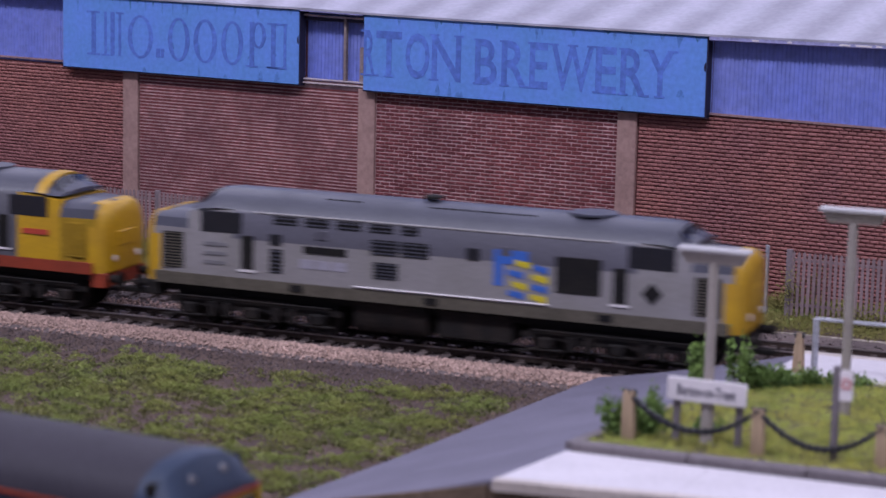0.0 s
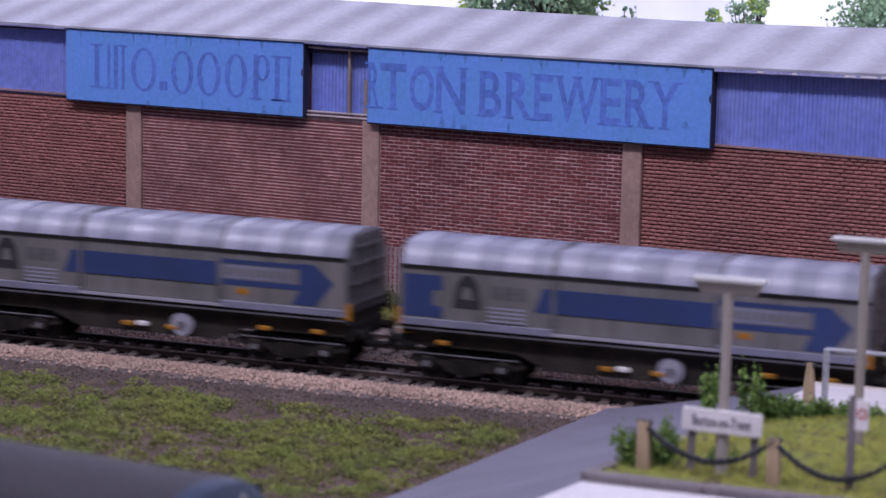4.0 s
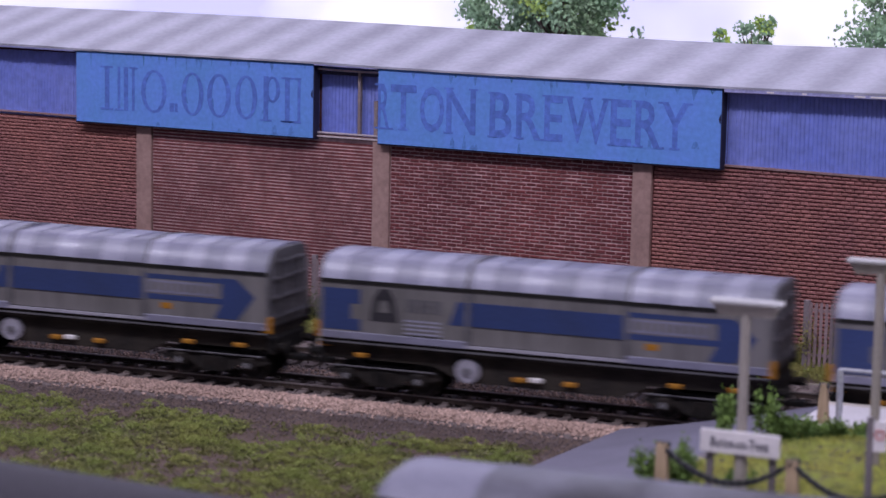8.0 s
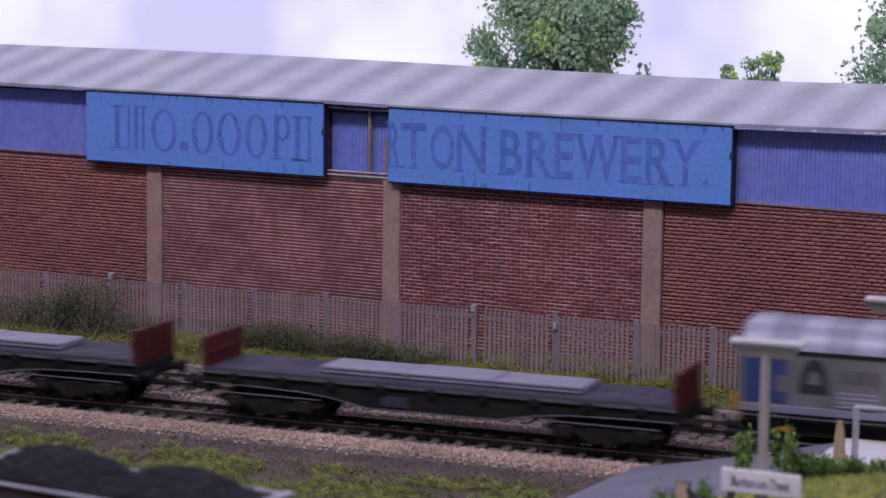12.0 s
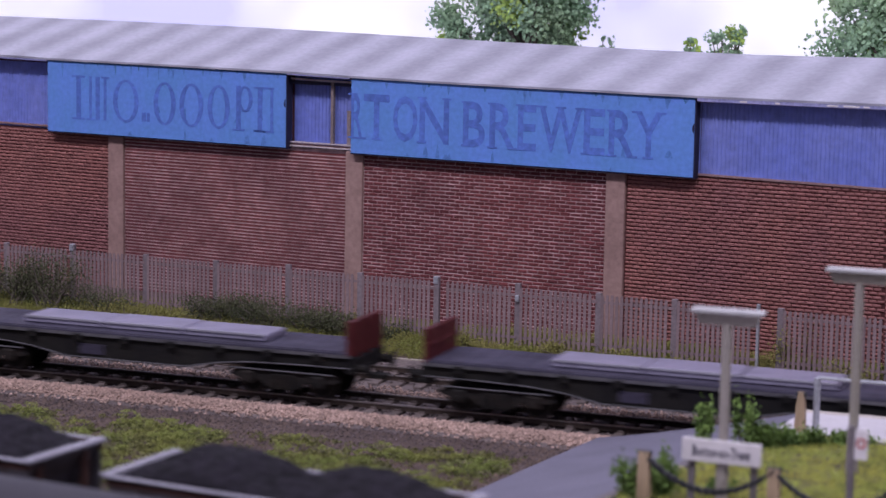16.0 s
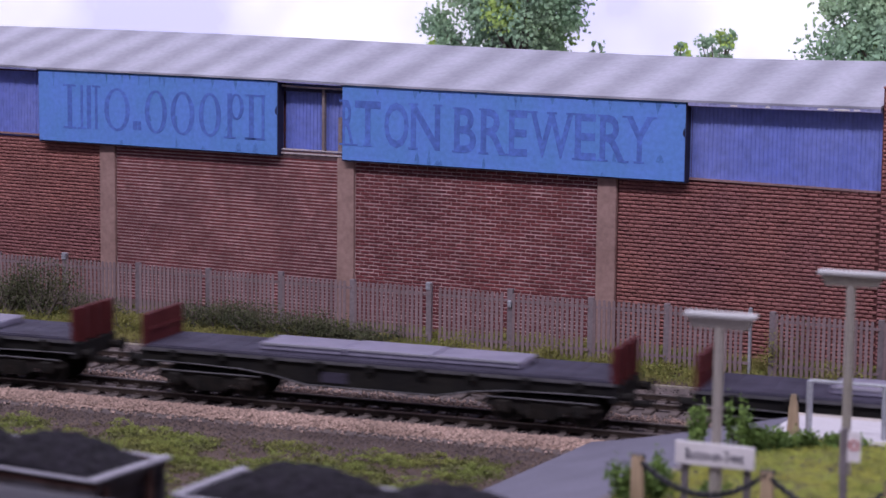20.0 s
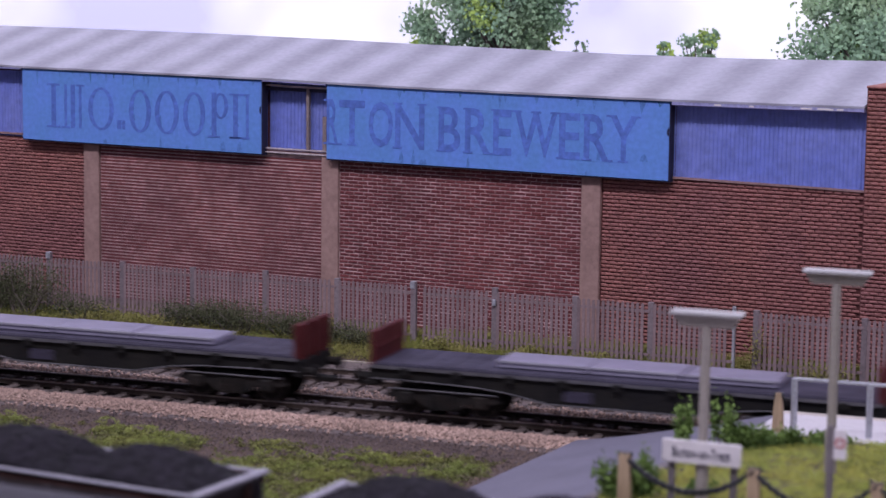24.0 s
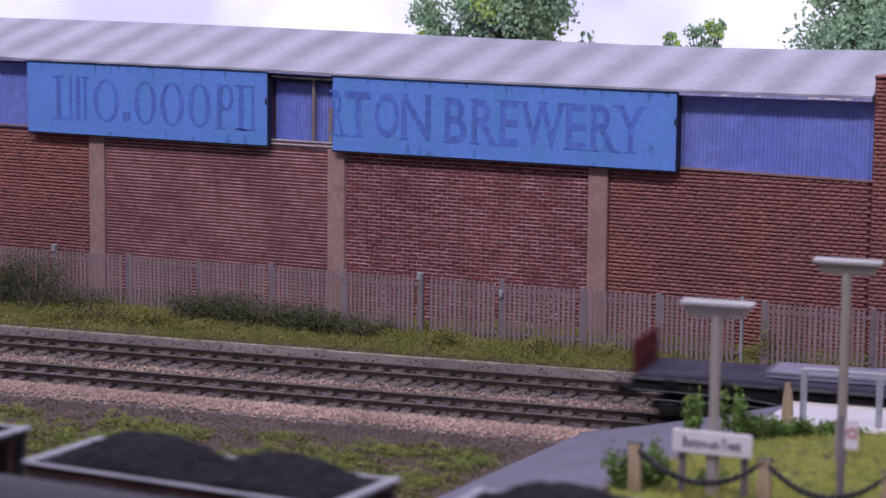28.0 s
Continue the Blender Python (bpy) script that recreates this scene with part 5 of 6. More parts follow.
def nose_locomotive(label, colours, kind):
    """Bonneted diesel, 227 mm over its noses."""
    lower, upper, roof, nose_side, nose_top, cab, stripe = colours
    top = thing("diesel_locomotive", Matrix(), label, "locomotive", "locomotives of the freight train")
    L = 226.4
    part("lower_body", band(19.8, 34.0, 17.5, 17.4, 37, L - 37), lower, top)
    part("valance", band(15.5, 19.8, 17.3, 17.5, 5, L - 5), stripe, top)
    part("upper_body", prism([(-17.4, 34.0), (17.4, 34.0), (16.9, 43.2), (16.0, 44.4), (-16.0, 44.4), (-16.9, 43.2)], 37, L - 37), upper, top)
    prof = [(-16.0, 44.4), (16.0, 44.4), (14.2, 46.6), (10.6, 48.8), (5.6, 50.4), (0, 50.9), (-5.6, 50.4), (-10.6, 48.8), (-14.2, 46.6)]
    low = [(y * 0.97, min(z, 43.4 + 0.25 * (z - 43.4))) for y, z in prof]
    part("roof", loft(bmesh.new(), [[(26.0, y * 0.985, z - 0.5) for y, z in prof], [(30.0, y, z) for y, z in prof], [(L - 30.0, y, z) for y, z in prof], [(L - 26, y * 0.985, z - 0.5) for y, z in prof]]), roof, top)
    for e in (0, 1):
        fx = (lambda x: x) if e == 0 else (lambda x: L - x)
        # cab with sloping windscreen
        cabm = loft(bmesh.new(), [[(fx(18.5), y, z) for y, z in [(-17.2, 19.8), (17.2, 19.8), (17.0, 36), (16, 42.4), (-16, 42.4), (-17.0, 36)]],
                                  [(fx(37.0), y, z) for y, z in [(-17.5, 19.8), (17.5, 19.8), (17.3, 36), (16.2, 44.3), (-16.2, 44.3), (-17.3, 36)]]])
        part("cab", cabm, cab, top)
        scr = loft(bmesh.new(), [[(fx(18.7), y, z) for y, z in low], [(fx(26.0), y * 0.985, z - 0.5) for y, z in prof]])
        part("cab_front", scr, roof if kind == 1 else M["roof_dark"], top)
        for s in (-1, 1):
            g = [(fx(19.0), s * 2.0, 43.7), (fx(19.6), s * 13.0, 43.3), (fx(24.6), s * 11.0, 48.2), (fx(24.4), s * 1.6, 49.6)]
            d = -0.35 if e == 0 else 0.35
            part("windscreen", loft(bmesh.new(), [[(x, y, z + 0.1) for x, y, z in g], [(x + d, y, z + 0.5) for x, y, z in g]]), M["glass"], top, "dark windscreen")
        if kind == 2:
            rim = loft(bmesh.new(), [[(fx(25.2), y * 1.0, z - 0.1) for y, z in prof], [(fx(29.5), y * 1.012, z + 0.25) for y, z in prof]])
            part("roof_rim", rim, M["yellow"], top, "yellow roof rim")
        # bonnet in three layers and its rounded yellow end
        part("nose_side", loft(bmesh.new(), [[(fx(x), y, z) for y, z in ((-w, 19.8), (w, 19.8), (w, 36.2), (-w, 36.2))] for x, w in ((4.2, 16.0), (18.6, 17.1))]), nose_side, top)
        part("nose_top", loft(bmesh.new(), [[(fx(x), y, z) for y, z in ((-w, 36.2), (w, 36.2), (w - 0.9, 39.6), (w - 4, t), (0, t + 0.5), (4 - w, t), (0.9 - w, 39.6))] for x, w, t in ((4.2, 15.9, 41.2), (18.6, 17.0, 41.9))]), nose_top, top)
        ends = []
        for x, w, lo, t in ((7.0, 16.3, 16.0, 41.9), (4.0, 16.0, 15.9, 41.5), (1.8, 15.2, 15.8, 40.6), (0.6, 13.8, 15.8, 39.2), (0.0, 11.6, 16.2, 37.2)):
            ends.append([(fx(x), y, z) for y, z in ((-w, lo), (w, lo), (w, 33), (w - 1.2, t - 3), (w - 5, t), (5 - w, t), (1.2 - w, t - 3), (-w, 33))])
        part("nose_end", loft(bmesh.new(), ends), M["yellow"], top, "yellow rounded nose")
        for s in (-1, 1):
            part("side_window", boxes((min(fx(24), fx(40.5)), max(fx(24), fx(40.5)), min(s * 16.6, s * 17.35), max(s * 16.6, s * 17.35), 35.6, 43.4), bevel=0.2), M["glass"], top, "dark cab side window")
            part("door_recess", boxes((min(fx(40.6), fx(45.4)), max(fx(40.6), fx(45.4)), min(s * 17.3, s * 17.62), max(s * 17.3, s * 17.62), 23.2, 35.4)), M["dark"], top, "dark cab door recess")
            part("door_step", boxes((min(fx(39.6), fx(46.2)), max(fx(39.6), fx(46.2)), min(s * 17.4, s * 17.9), max(s * 17.4, s * 17.9), 22.2, 22.9)), M["white"], top, "pale step")
            part("marker_light", tubes(((fx(0.6), s * 8.6, 21), (fx(-0.5), s * 8.6, 21), 1.3, 10)), M["white"], top, "white marker lamp")
        part("nose_box", boxes((min(fx(-0.4), fx(1.0)), max(fx(-0.4), fx(1.0)), -6.5, 6.5, 25, 31), bevel=0.4), M["yellow"], top)
        part("buffer_beam", boxes((min(fx(0.5), fx(6)), max(fx(0.5), fx(6)), -15.5, 15.5, 10.4, 15.9), bevel=0.3), M["dark"] if kind == 1 else M["solered"], top)
        buffers(top, fx(0.4), -1 if e == 0 else 1)
        grille(top, *sorted((fx(8.2), fx(17.0))), 21.4, 34.6, -16.85, 1.1, M["dark"] if kind == 1 else M["yellow_dim"], M["grime"] if kind == 1 else M["yellow_dim"])
    y = -17.5
    turn = (lambda a, b: (a, b)) if kind == 1 else (lambda a, b: (L - b, L - a))
    for i in range(5):
        grille(top, *turn(53.2 + i * 12.4, 53.2 + i * 12.4 + (9.4 if i < 4 else 6.4)), 40.4, 43.4, -17.1, 1.1)
    grille(top, *turn(52.0, 57.0), 22.6, 31.4, y, 1.3)
    part("window", boxes((*turn(51.8, 56.6), y - 0.25, y + 0.2, 33.0, 36.8), bevel=0.1), M["glass"], top)
    grille(top, *turn(91.6, 101.8), 32.6, 38.0, y, 1.2)
    grille(top, *turn(103.0, 113.4), 32.6, 38.0, y, 1.2)
    grille(top, *turn(92.6, 101.8), 24.0, 30.0, y, 1.2)
    part("window", boxes((*turn(127.6, 132.4), y - 0.25, y + 0.2, 33.8, 38.0), bevel=0.1), M["glass"], top)
    for x in ((70.0, 140.0) if kind == 1 else (140.0,)):
        part("window", boxes((*turn(x, x + 4.2), y - 0.2, y + 0.2, 36.2, 39.4), bevel=0.1), M["body_mid"], top)
    part("radiator_grille", boxes((*turn(160.4, 176.6), y - 0.3, y + 0.2, 25.2, 37.8), bevel=0.2), M["dark"] if kind == 1 else M["dull_grille"], top, "square dark radiator grille")
    part("footstep_rail", tubes(((85, y - 0.3, 20.6), (158, y - 0.3, 20.6), 0.35, 6)), M["white"] if kind == 1 else M["dark"], top)
    for x in (60, 112, 176):
        part("recess", boxes((x, x + 5, y - 0.2, y + 0.1, 16.6, 19.0)), M["dark"], top)
    # pale tube in place of the specular highlight on the rounded roof edge
    part("cantrail", tubes(((46, -16.55, 44.0), (L - 46, -16.55, 44.0), 0.42, 6)), M["body_light"] if kind == 1 else M["slat"], top, "pale cantrail strip and highlight")
    for x0, x1 in ((70, 84), (110, 150)):
        part("roof_line", boxes((x0, x1, -8.6, -8.2, 49.3, 49.75)), M["dark"], top)
    part("roof_fan", tubes(((168, 0, 50.6), (168, 0, 51.4), 8.5, 20)), M["roof_dark"], top, "round radiator fan cover")
    part("exhaust", boxes((105, 111, -3, 3, 51.4, 52.8), bevel=0.4), M["dark"], top)
    if kind == 1:
        part("name_plate", boxes((65.3, 82, y - 0.25, y + 0.2, 31.0, 33.5)), M["dark"], top)
        for i in range(3):
            part("lettering_bar", boxes((64.0 + i * 6.4, 69.2 + i * 6.4, y - 0.14, y + 0.1, 25.4, 28.6)), M["rim"], top, "pale lettering bar")
        for x0, z0, w, h, m in ((137.8, 33.6, 12.4, 4.8, "logo_blue"), (137.8, 25.8, 3.4, 7.8, "logo_blue")):
            part("emblem_block", boxes((x0, x0 + w, y - 0.15, y + 0.1, z0, z0 + h)), M[m], top)
        for i, (x0, z0, m) in enumerate(((145.5, 32.2, "logo_yellow"), (142.8, 28.6, "logo_blue"), (151.8, 31.0, "logo_blue"), (151.8, 27.6, "logo_yellow"), (144.6, 24.6, "logo_yellow"),
                                         (151.6, 24.2, "logo_blue"), (143.2, 21.4, "logo_blue"), (151.4, 20.7, "logo_yellow"))):
            part("emblem_wave", side_plate([(x0, z0 + 1.4), (x0 + 5.8, z0), (x0 + 5.8, z0 + 2.4), (x0, z0 + 3.2)], y - 0.16, y + 0.1), M[m], top)
        part("diamond_mark", side_plate([(191.2, 27.6), (194.7, 23.8), (198.2, 27.6), (194.7, 31.4)], y - 0.2, y + 0.2), M["dark"], top, "black diamond mark")
        for i in range(3):
            part("lettering_bar", boxes((25.5, 34.5, y - 0.1, y + 0.4, 24.0 + i * 3.4, 25.3 + i * 3.4)), M["slat"], top)
    else:
        for pts in ([(143.5, 30.6), (169.6, 30.6), (169.6, 33.2), (143.5, 33.2)], [(143.5, 25.2), (169.6, 25.2), (169.6, 27.8), (143.5, 27.8)],
                    [(150.0, 37.4), (154.0, 37.4), (162.8, 32.9), (158.0, 32.9)], [(151.0, 27.6), (156.0, 27.6), (162.6, 30.8), (157.6, 30.8)], [(150.0, 25.4), (154.6, 25.4), (163.4, 21.4), (158.8, 21.4)]):
            part("emblem_bar", side_plate(pts, y - 0.16, y + 0.1), M["white"], top, "white emblem bar")
        part("number_bar", boxes((191.6, 203, y - 0.12, y + 0.5, 29.0, 31.0)), M["red"], top, "red number bar")
        part("number_bar", boxes((25.0, 33.0, y - 0.12, y + 0.5, 30.2, 31.4)), M["dark"], top)
    part("fuel_tank", prism([(-12.5, 4.0), (12.5, 4.0), (14.5, 7.0), (14.5, 14.8), (-14.5, 14.8), (-14.5, 7.0)], 84, 112), M["bogie"], top)
    part("battery_box", boxes((116, 144, -14.3, 14.3, 4.6, 14.9), bevel=0.6), M["bogie"], top)
    part("underframe", boxes((6, L - 6, -12, 12, 12.2, 15.6)), M["dark"], top)
    co_co_bogie(top, 9)
    co_co_bogie(top, L - 79)
    return top


def bogie_two(top, x0, plate):
    """Two-axle freight bogie, 44 mm long."""
    b = part("bogie", boxes((x0 + 14, x0 + 30, -12, 12, 5, 10.5)), M["dark"], top)
    for s in (-1, 1):
        part("side_frame", side_plate([(x0, 7.2), (x0 + 4, 6.0), (x0 + 12, 6.0), (x0 + 16, 3.4), (x0 + 28, 3.4), (x0 + 32, 6.0), (x0 + 40, 6.0), (x0 + 44, 7.2), (x0 + 42, 8.9), (x0 + 30, 9.2), (x0 + 14, 9.2), (x0 + 2, 8.9)],
                                      s * 12.0, s * 13.6), M["bogie"], b)
        part("spring", tubes(*[((x0 + 22 + d, s * 14.2, 3.2), (x0 + 22 + d, s * 14.2, 8.4), 1.3, 8) for d in (-3.2, 0, 3.2)]), M["bogie"], b, "sooty coil springs")
        part("brake_rod", tubes(((x0 + 2, s * 14.3, 9.6), (x0 + 42, s * 14.3, 9.6), 0.35, 6)), M["hood_end"], b)
        for ax in (8, 36):
            part("axle_box", boxes((x0 + ax - 2.6, x0 + ax + 2.6, min(s * 13.6, s * 15.2), max(s * 13.6, s * 15.2), 4.2, 8.8), bevel=0.5), M["bogie"], b)
            part("axle_cap", tubes(((x0 + ax, s * 15.2, 6.2), (x0 + ax, s * 15.9, 6.2), 1.1, 8)), plate, b)
    for ax in (8, 36):
        wheelset(b, x0 + ax, 6.0)
    return b


def hood_wagon(wheel):
    """Covered steel carrier with three sliding hoods, 164 mm long."""
    top = thing("hooded_wagon", Matrix(), "silver and blue bogie ferry wagon with three pale sliding hoods", "wagon", "hooded wagons of the freight train")
    L = 164.0

    def hood_profile(k):
        half, crest = [(17.7, 21.6), (17.9, 41.2), (17.0, 43.6), (14.0, 48.0), (12.0, 49.3)], (0, 50.3 * (0.5 + 0.5 * k))
        return [(-y * k, z) for y, z in half] + [crest] + [(y * k, z) for y, z in half[::-1]]
    for x0, x1, k in ((0.0, 57.5, 1.0), (55.5, 115.0, 0.965), (113.0, L, 1.0)):
        prof = hood_profile(k)
        part("side_panel", prism([prof[0], prof[1], prof[-2], prof[-1]], x0, x1), M["silver_side"], top, "dirty silver side")
        arch = prof[1:-1]
        hood = part("hood", loft(bmesh.new(), [[(x, y, z) for y, z in arch] for x in (x0, x1)]), M["hood"], top, "pale lilac ribbed hood")
        n = 6
        for i in range(n + 1):
            x = x0 + 0.6 + (x1 - x0 - 1.2) * i / n
            rib = loft(bmesh.new(), [[(xx, y * 1.012, 41.3 + (z - 41.3) * 1.02 + 0.1) for y, z in arch] for xx in (x - 0.35, x + 0.35)])
            part("rib", rib, M["hood"], hood)
            if i < n and i % 2 == 0:
                w = (x1 - x0 - 1.2) / n
                part("hood_strip", loft(bmesh.new(), [[(xx, y * 1.004, 41.3 + (z - 41.3) * 1.006 + 0.04) for y, z in arch] for xx in (x + 0.4, x + w - 0.4)]), M["hood_pale"], hood, "shinier hood strip")
        part("hood_edge", prism([(-18.15 * k, 40.2), (-17.6 * k, 40.2), (-17.6 * k, 41.6), (-18.15 * k, 41.6)], x0, x1), M["dark"], top, "dark hood edge line")
    for x in (56.2, 114.2):
        prof = hood_profile(1.008)
        part("hood_joint", loft(bmesh.new(), [[(xx, y, z + 0.25) for y, z in prof] for xx in (x - 0.8, x + 0.8)]), M["hood_end"], top, "dark joint between the hoods")
    for x in (0.0, L):
        d = -0.9 if x == 0 else 0.9
        prof = hood_profile(0.97)
        e = part("end_wall", loft(bmesh.new(), [[(x, y, z) for y, z in prof], [(x + d, y, z - 0.3) for y, z in prof]]), M["hood_end"], top, "dark grey ribbed end")
        for z in (24.0, 31.0, 38.0, 44.0):
            part("end_rib", boxes((min(x + d, x + 2 * d), max(x + d, x + 2 * d), -15 + max(0, z - 40), 15 - max(0, z - 40), z, z + 1.2), bevel=0.2), M["hood_end"], e)
        for s in (-8, 8):
            part("end_rib", boxes((min(x + d, x + 1.8 * d), max(x + d, x + 1.8 * d), s - 0.7, s + 0.7, 22, 44)), M["hood_end"], e)
    y = -17.75
    part("blue_band", boxes((57.0, 117, -17.35 - 0.15, -17.0, 28.2, 36.6)), M["wagon_blue"], top)
    part("blue_band", side_plate([(1.0, 23.4), (15.5, 23.4), (15.5, 27.5), (12, 27.5), (12, 33), (15.5, 33), (15.5, 38.4), (1.0, 38.4)], y - 0.12, y + 0.2), M["wagon_blue"], top)
    part("blue_band", side_plate([(49.5, 28.2), (57.4, 28.2), (57.4, 36.6), (52.5, 36.6)], y - 0.12, y + 0.2), M["wagon_blue"], top)
    part("blue_band", boxes((113.2, 146, y - 0.12, y + 0.2, 36.2, 38.0)), M["wagon_blue"], top)
    part("blue_band", boxes((113.2, 146, y - 0.12, y + 0.2, 28.6, 30.6)), M["wagon_blue"], top)
    part("blue_band", side_plate([(146, 28.6), (146, 38.0), (142, 39.8), (150, 39.8), (159.5, 32), (152.5, 23.4), (143, 23.4)], y - 0.12, y + 0.2), M["wagon_blue"], top, "blue arrowhead band")
    part("name_panel", boxes((115.0, 143.6, y - 0.13, y + 0.2, 31.0, 35.8), bevel=0.1), M["hood"], top, "pale name panel")
    for i in range(10):
        part("lettering_bar", boxes((116.4 + i * 2.7, 118.2 + i * 2.7, y - 0.16, y + 0.1, 31.9 + 0.3 * (i % 2), 34.9)), M["silver_side"], top, "grey lettering bar")
    part("figure_mark", side_plate([(19.4, 27.4), (30.0, 27.4), (29.6, 31.0), (28.6, 35.6), (26.6, 39.0), (23.0, 39.0), (20.8, 35.6), (19.8, 31.0)], y - 0.14, y + 0.2), M["emblem_dark"], top, "dark emblem")
    part("figure_inset", side_plate([(22.4, 30.6), (27.0, 30.6), (26.4, 33.6), (25.4, 35.0), (24.0, 35.0), (23.0, 33.6)], y - 0.17, y + 0.1), M["silver_side"], top, "pale arch in the emblem")
    for i in range(3):
        part("emblem_bar", boxes((33.5 + i * 4.6, 37.4 + i * 4.6, y - 0.13, y + 0.2, 31.5, 36.2)), M["hood_end"], top, "dark emblem bar")
    for i in range(4):
        part("lettering_bar", boxes((32.5, 46.5, y - 0.1, y + 0.2, 23.6 + i * 1.5, 24.2 + i * 1.5)), M["hood_pale"], top, "small pale lettering bar")
    part("data_panel", boxes((32.0, 47.0, y - 0.09, y + 0.2, 22.8, 23.2)), M["dark"], top)
    part("label", boxes((121, 125.5, y - 0.1, y + 0.2, 25.4, 27.6)), M["orange"], top, "small amber label")
    part("lower_rail", boxes((0, L, -18.2, -17.2, 20.4, 21.4)), M["rim"], top, "pale lower rail")
    part("lower_rail", boxes((0, L, -18.0, -17.0, 18.6, 19.2)), M["hood_end"], top)
    for a, b in ((0.4, 56.0), (114.6, L - 0.4)):
        part("sill", boxes((a, b, -18.35, -17.6, 20.2, 22.8), bevel=0.15), M["hood"], top, "wide pale sill")
    part("floor", boxes((0, L, -17, 17, 17.2, 21.6)), M["underdirt"], top)
    for s in (-1, 1):
        part("solebar", side_plate([(1, 17.2), (1, 12.5), (42, 12.5), (54, 7.6), (112, 7.6), (123, 12.5), (L - 1, 12.5), (L - 1, 17.2)], s * 13.0, s * 14.6), M["underdirt"], top)
    hand = part("brake_wheel", tubes(((wheel, -14.6, 12.0), (wheel, -16.4, 12.0), 4.3, 18)), M["rim"], top, "round pale brake wheel")
    part("brake_hub", tubes(((wheel, -16.4, 12.0), (wheel, -17.2, 12.0), 1.3, 8)), M["hood_end"], hand)
    for x, z, m in ((-1.0, 17.5, "orange"), (73.0, 10.4, "orange"), (91.5, 10.4, "orange"), (150.0, 13.8, "orange"), (13.0, 14.2, "orange"), (79.0, 10.8, "white"), (129, 13.4, "orange")):
        part("fitting", boxes((x, x + 4.6, -16.6, -14.5, z - 0.8, z + 0.8), bevel=0.3), M[m], top, "small bright fitting")
    for s in (-1, 1):
        part("corner_step", boxes((L - 2.6, L + 1.8, s * 16.6 - 0.7, s * 16.6 + 0.7, 19.0, 25.2), bevel=0.3), M["orange"] if s < 0 else M["dark"], top, "amber corner step")
        part("corner_step", boxes((-2.2, 1.4, s * 16.6 - 0.7, s * 16.6 + 0.7, 20, 26), bevel=0.3), M["orange"] if s < 0 else M["dark"], top, "amber corner step")
    for x, d in ((0.6, -1), (L - 0.6, 1)):
        part("headstock", boxes((min(x, x + 2 * d), max(x, x + 2 * d), -15, 15, 11, 17), bevel=0.3), M["dark"], top)
        buffers(top, x + 2 * d, d)
    bogie_two(top, 1.0, M["slat"])
    bogie_two(top, 119.0, M["slat"])
    return top


def flat_wagon():
    """Bogie flat with end boards and covered planks, 182 mm long."""
    top = thing("flat_wagon", Matrix(), "dark bogie flat wagon with bauxite-red end boards and pale planks", "wagon", "flat wagons of the freight train")
    L = 181.6
    deck = part("deck", boxes((1.5, L - 1.5, -15.6, 15.6, 16.8, 18.5), bevel=0.2), M["deck"], top)
    n = 26
    for i in range(n):
        x = 3.5 + (L - 7) * i / n
        part("plank", boxes((x, x + (L - 7) / n - 0.3, -15.0, 15.0, 18.45, 18.8)), M["deck"], deck, smooth=0)
    NECK = [(0.5, 16.8), (0.5, 12.8), (20, 12.7), (40, 12.2), (52, 11.0), (66, 8.4), (116, 8.4), (130, 11.0), (142, 12.2), (162, 12.7), (L - 0.5, 12.8), (L - 0.5, 16.8)]
    for s in (-1, 1):
        for p, q in zip(NECK[1:-2], NECK[2:-1]):
            part("flange", tubes(((p[0], s * 15.0, p[1]), (q[0], s * 15.0, q[1]), 0.3, 6)), M["hood_end"], top, "worn bottom flange")
        part("solebar", side_plate(NECK, s * 13.4, s * 14.8), M["dark"], top)
        part("side_rail", boxes((0.5, L - 0.5, s * 15.2 - 0.6, s * 15.2 + 0.6, 16.6, 17.7)), M["hood_end"], top, "worn grey side rail")
        for i in range(9):
            part("stake_pocket", boxes((12 + i * 19.4, 15 + i * 19.4, s * 15.9 - 0.5, s * 15.9 + 0.5, 15.0, 17.4)), M["dark"], top)
    part("spine", boxes((20, L - 20, -6, 6, 9, 16.7)), M["dark"], top)
    for x, d in ((0.0, 1), (L, -1)):
        e = part("end_board", boxes((min(x, x + 1.8 * d), max(x, x + 1.8 * d), -15.2, 15.2, 17.0, 29.8), bevel=0.25), M["bauxite"], top, "bauxite-red end board")
        part("end_rail", boxes((min(x + 1.8 * d, x + 2.5 * d), max(x + 1.8 * d, x + 2.5 * d), -14.6, 14.6, 23.2, 24.4)), M["bauxite"], e)
        for s in (-9.5, 0, 9.5):
            part("end_post", boxes((min(x - 0.9 * d, x), max(x - 0.9 * d, x), s - 0.9, s + 0.9, 14.4, 29.4)), M["bauxite"], e)
        part("headstock", boxes((min(x - 1 * d, x + 2 * d), max(x - 1 * d, x + 2 * d), -15, 15, 10.6, 16.7), bevel=0.3), M["dark"], top)
        buffers(top, x - d, -d, 12.6)
    for i in range(3):
        x0, x1 = 45.5 + i * 33.6, 45.5 + i * 33.6 + 33.0
        part("load", boxes((x0, x1, -9.6, 8.6, 18.8, 21.6 + 0.25 * (i == 1)), bevel=0.5), M["plank"], top, "pale covered planks")
        # bright strip acts as the highlight on the load's near top edge
        part("load_edge", boxes((x0 + 0.4, x1 - 0.4, -10.0, -9.5, 20.9, 21.65)), M["rim"], top, "highlight painted along the near edge of the load")
    part("data_panel", boxes((72, 82, -15.1, -14.7, 9.8, 13.6)), M["deck"], top, "dull grey panel")
    bogie_two(top, 5.0, M["bogie"])
    bogie_two(top, L - 49.0, M["bogie"])
    return top


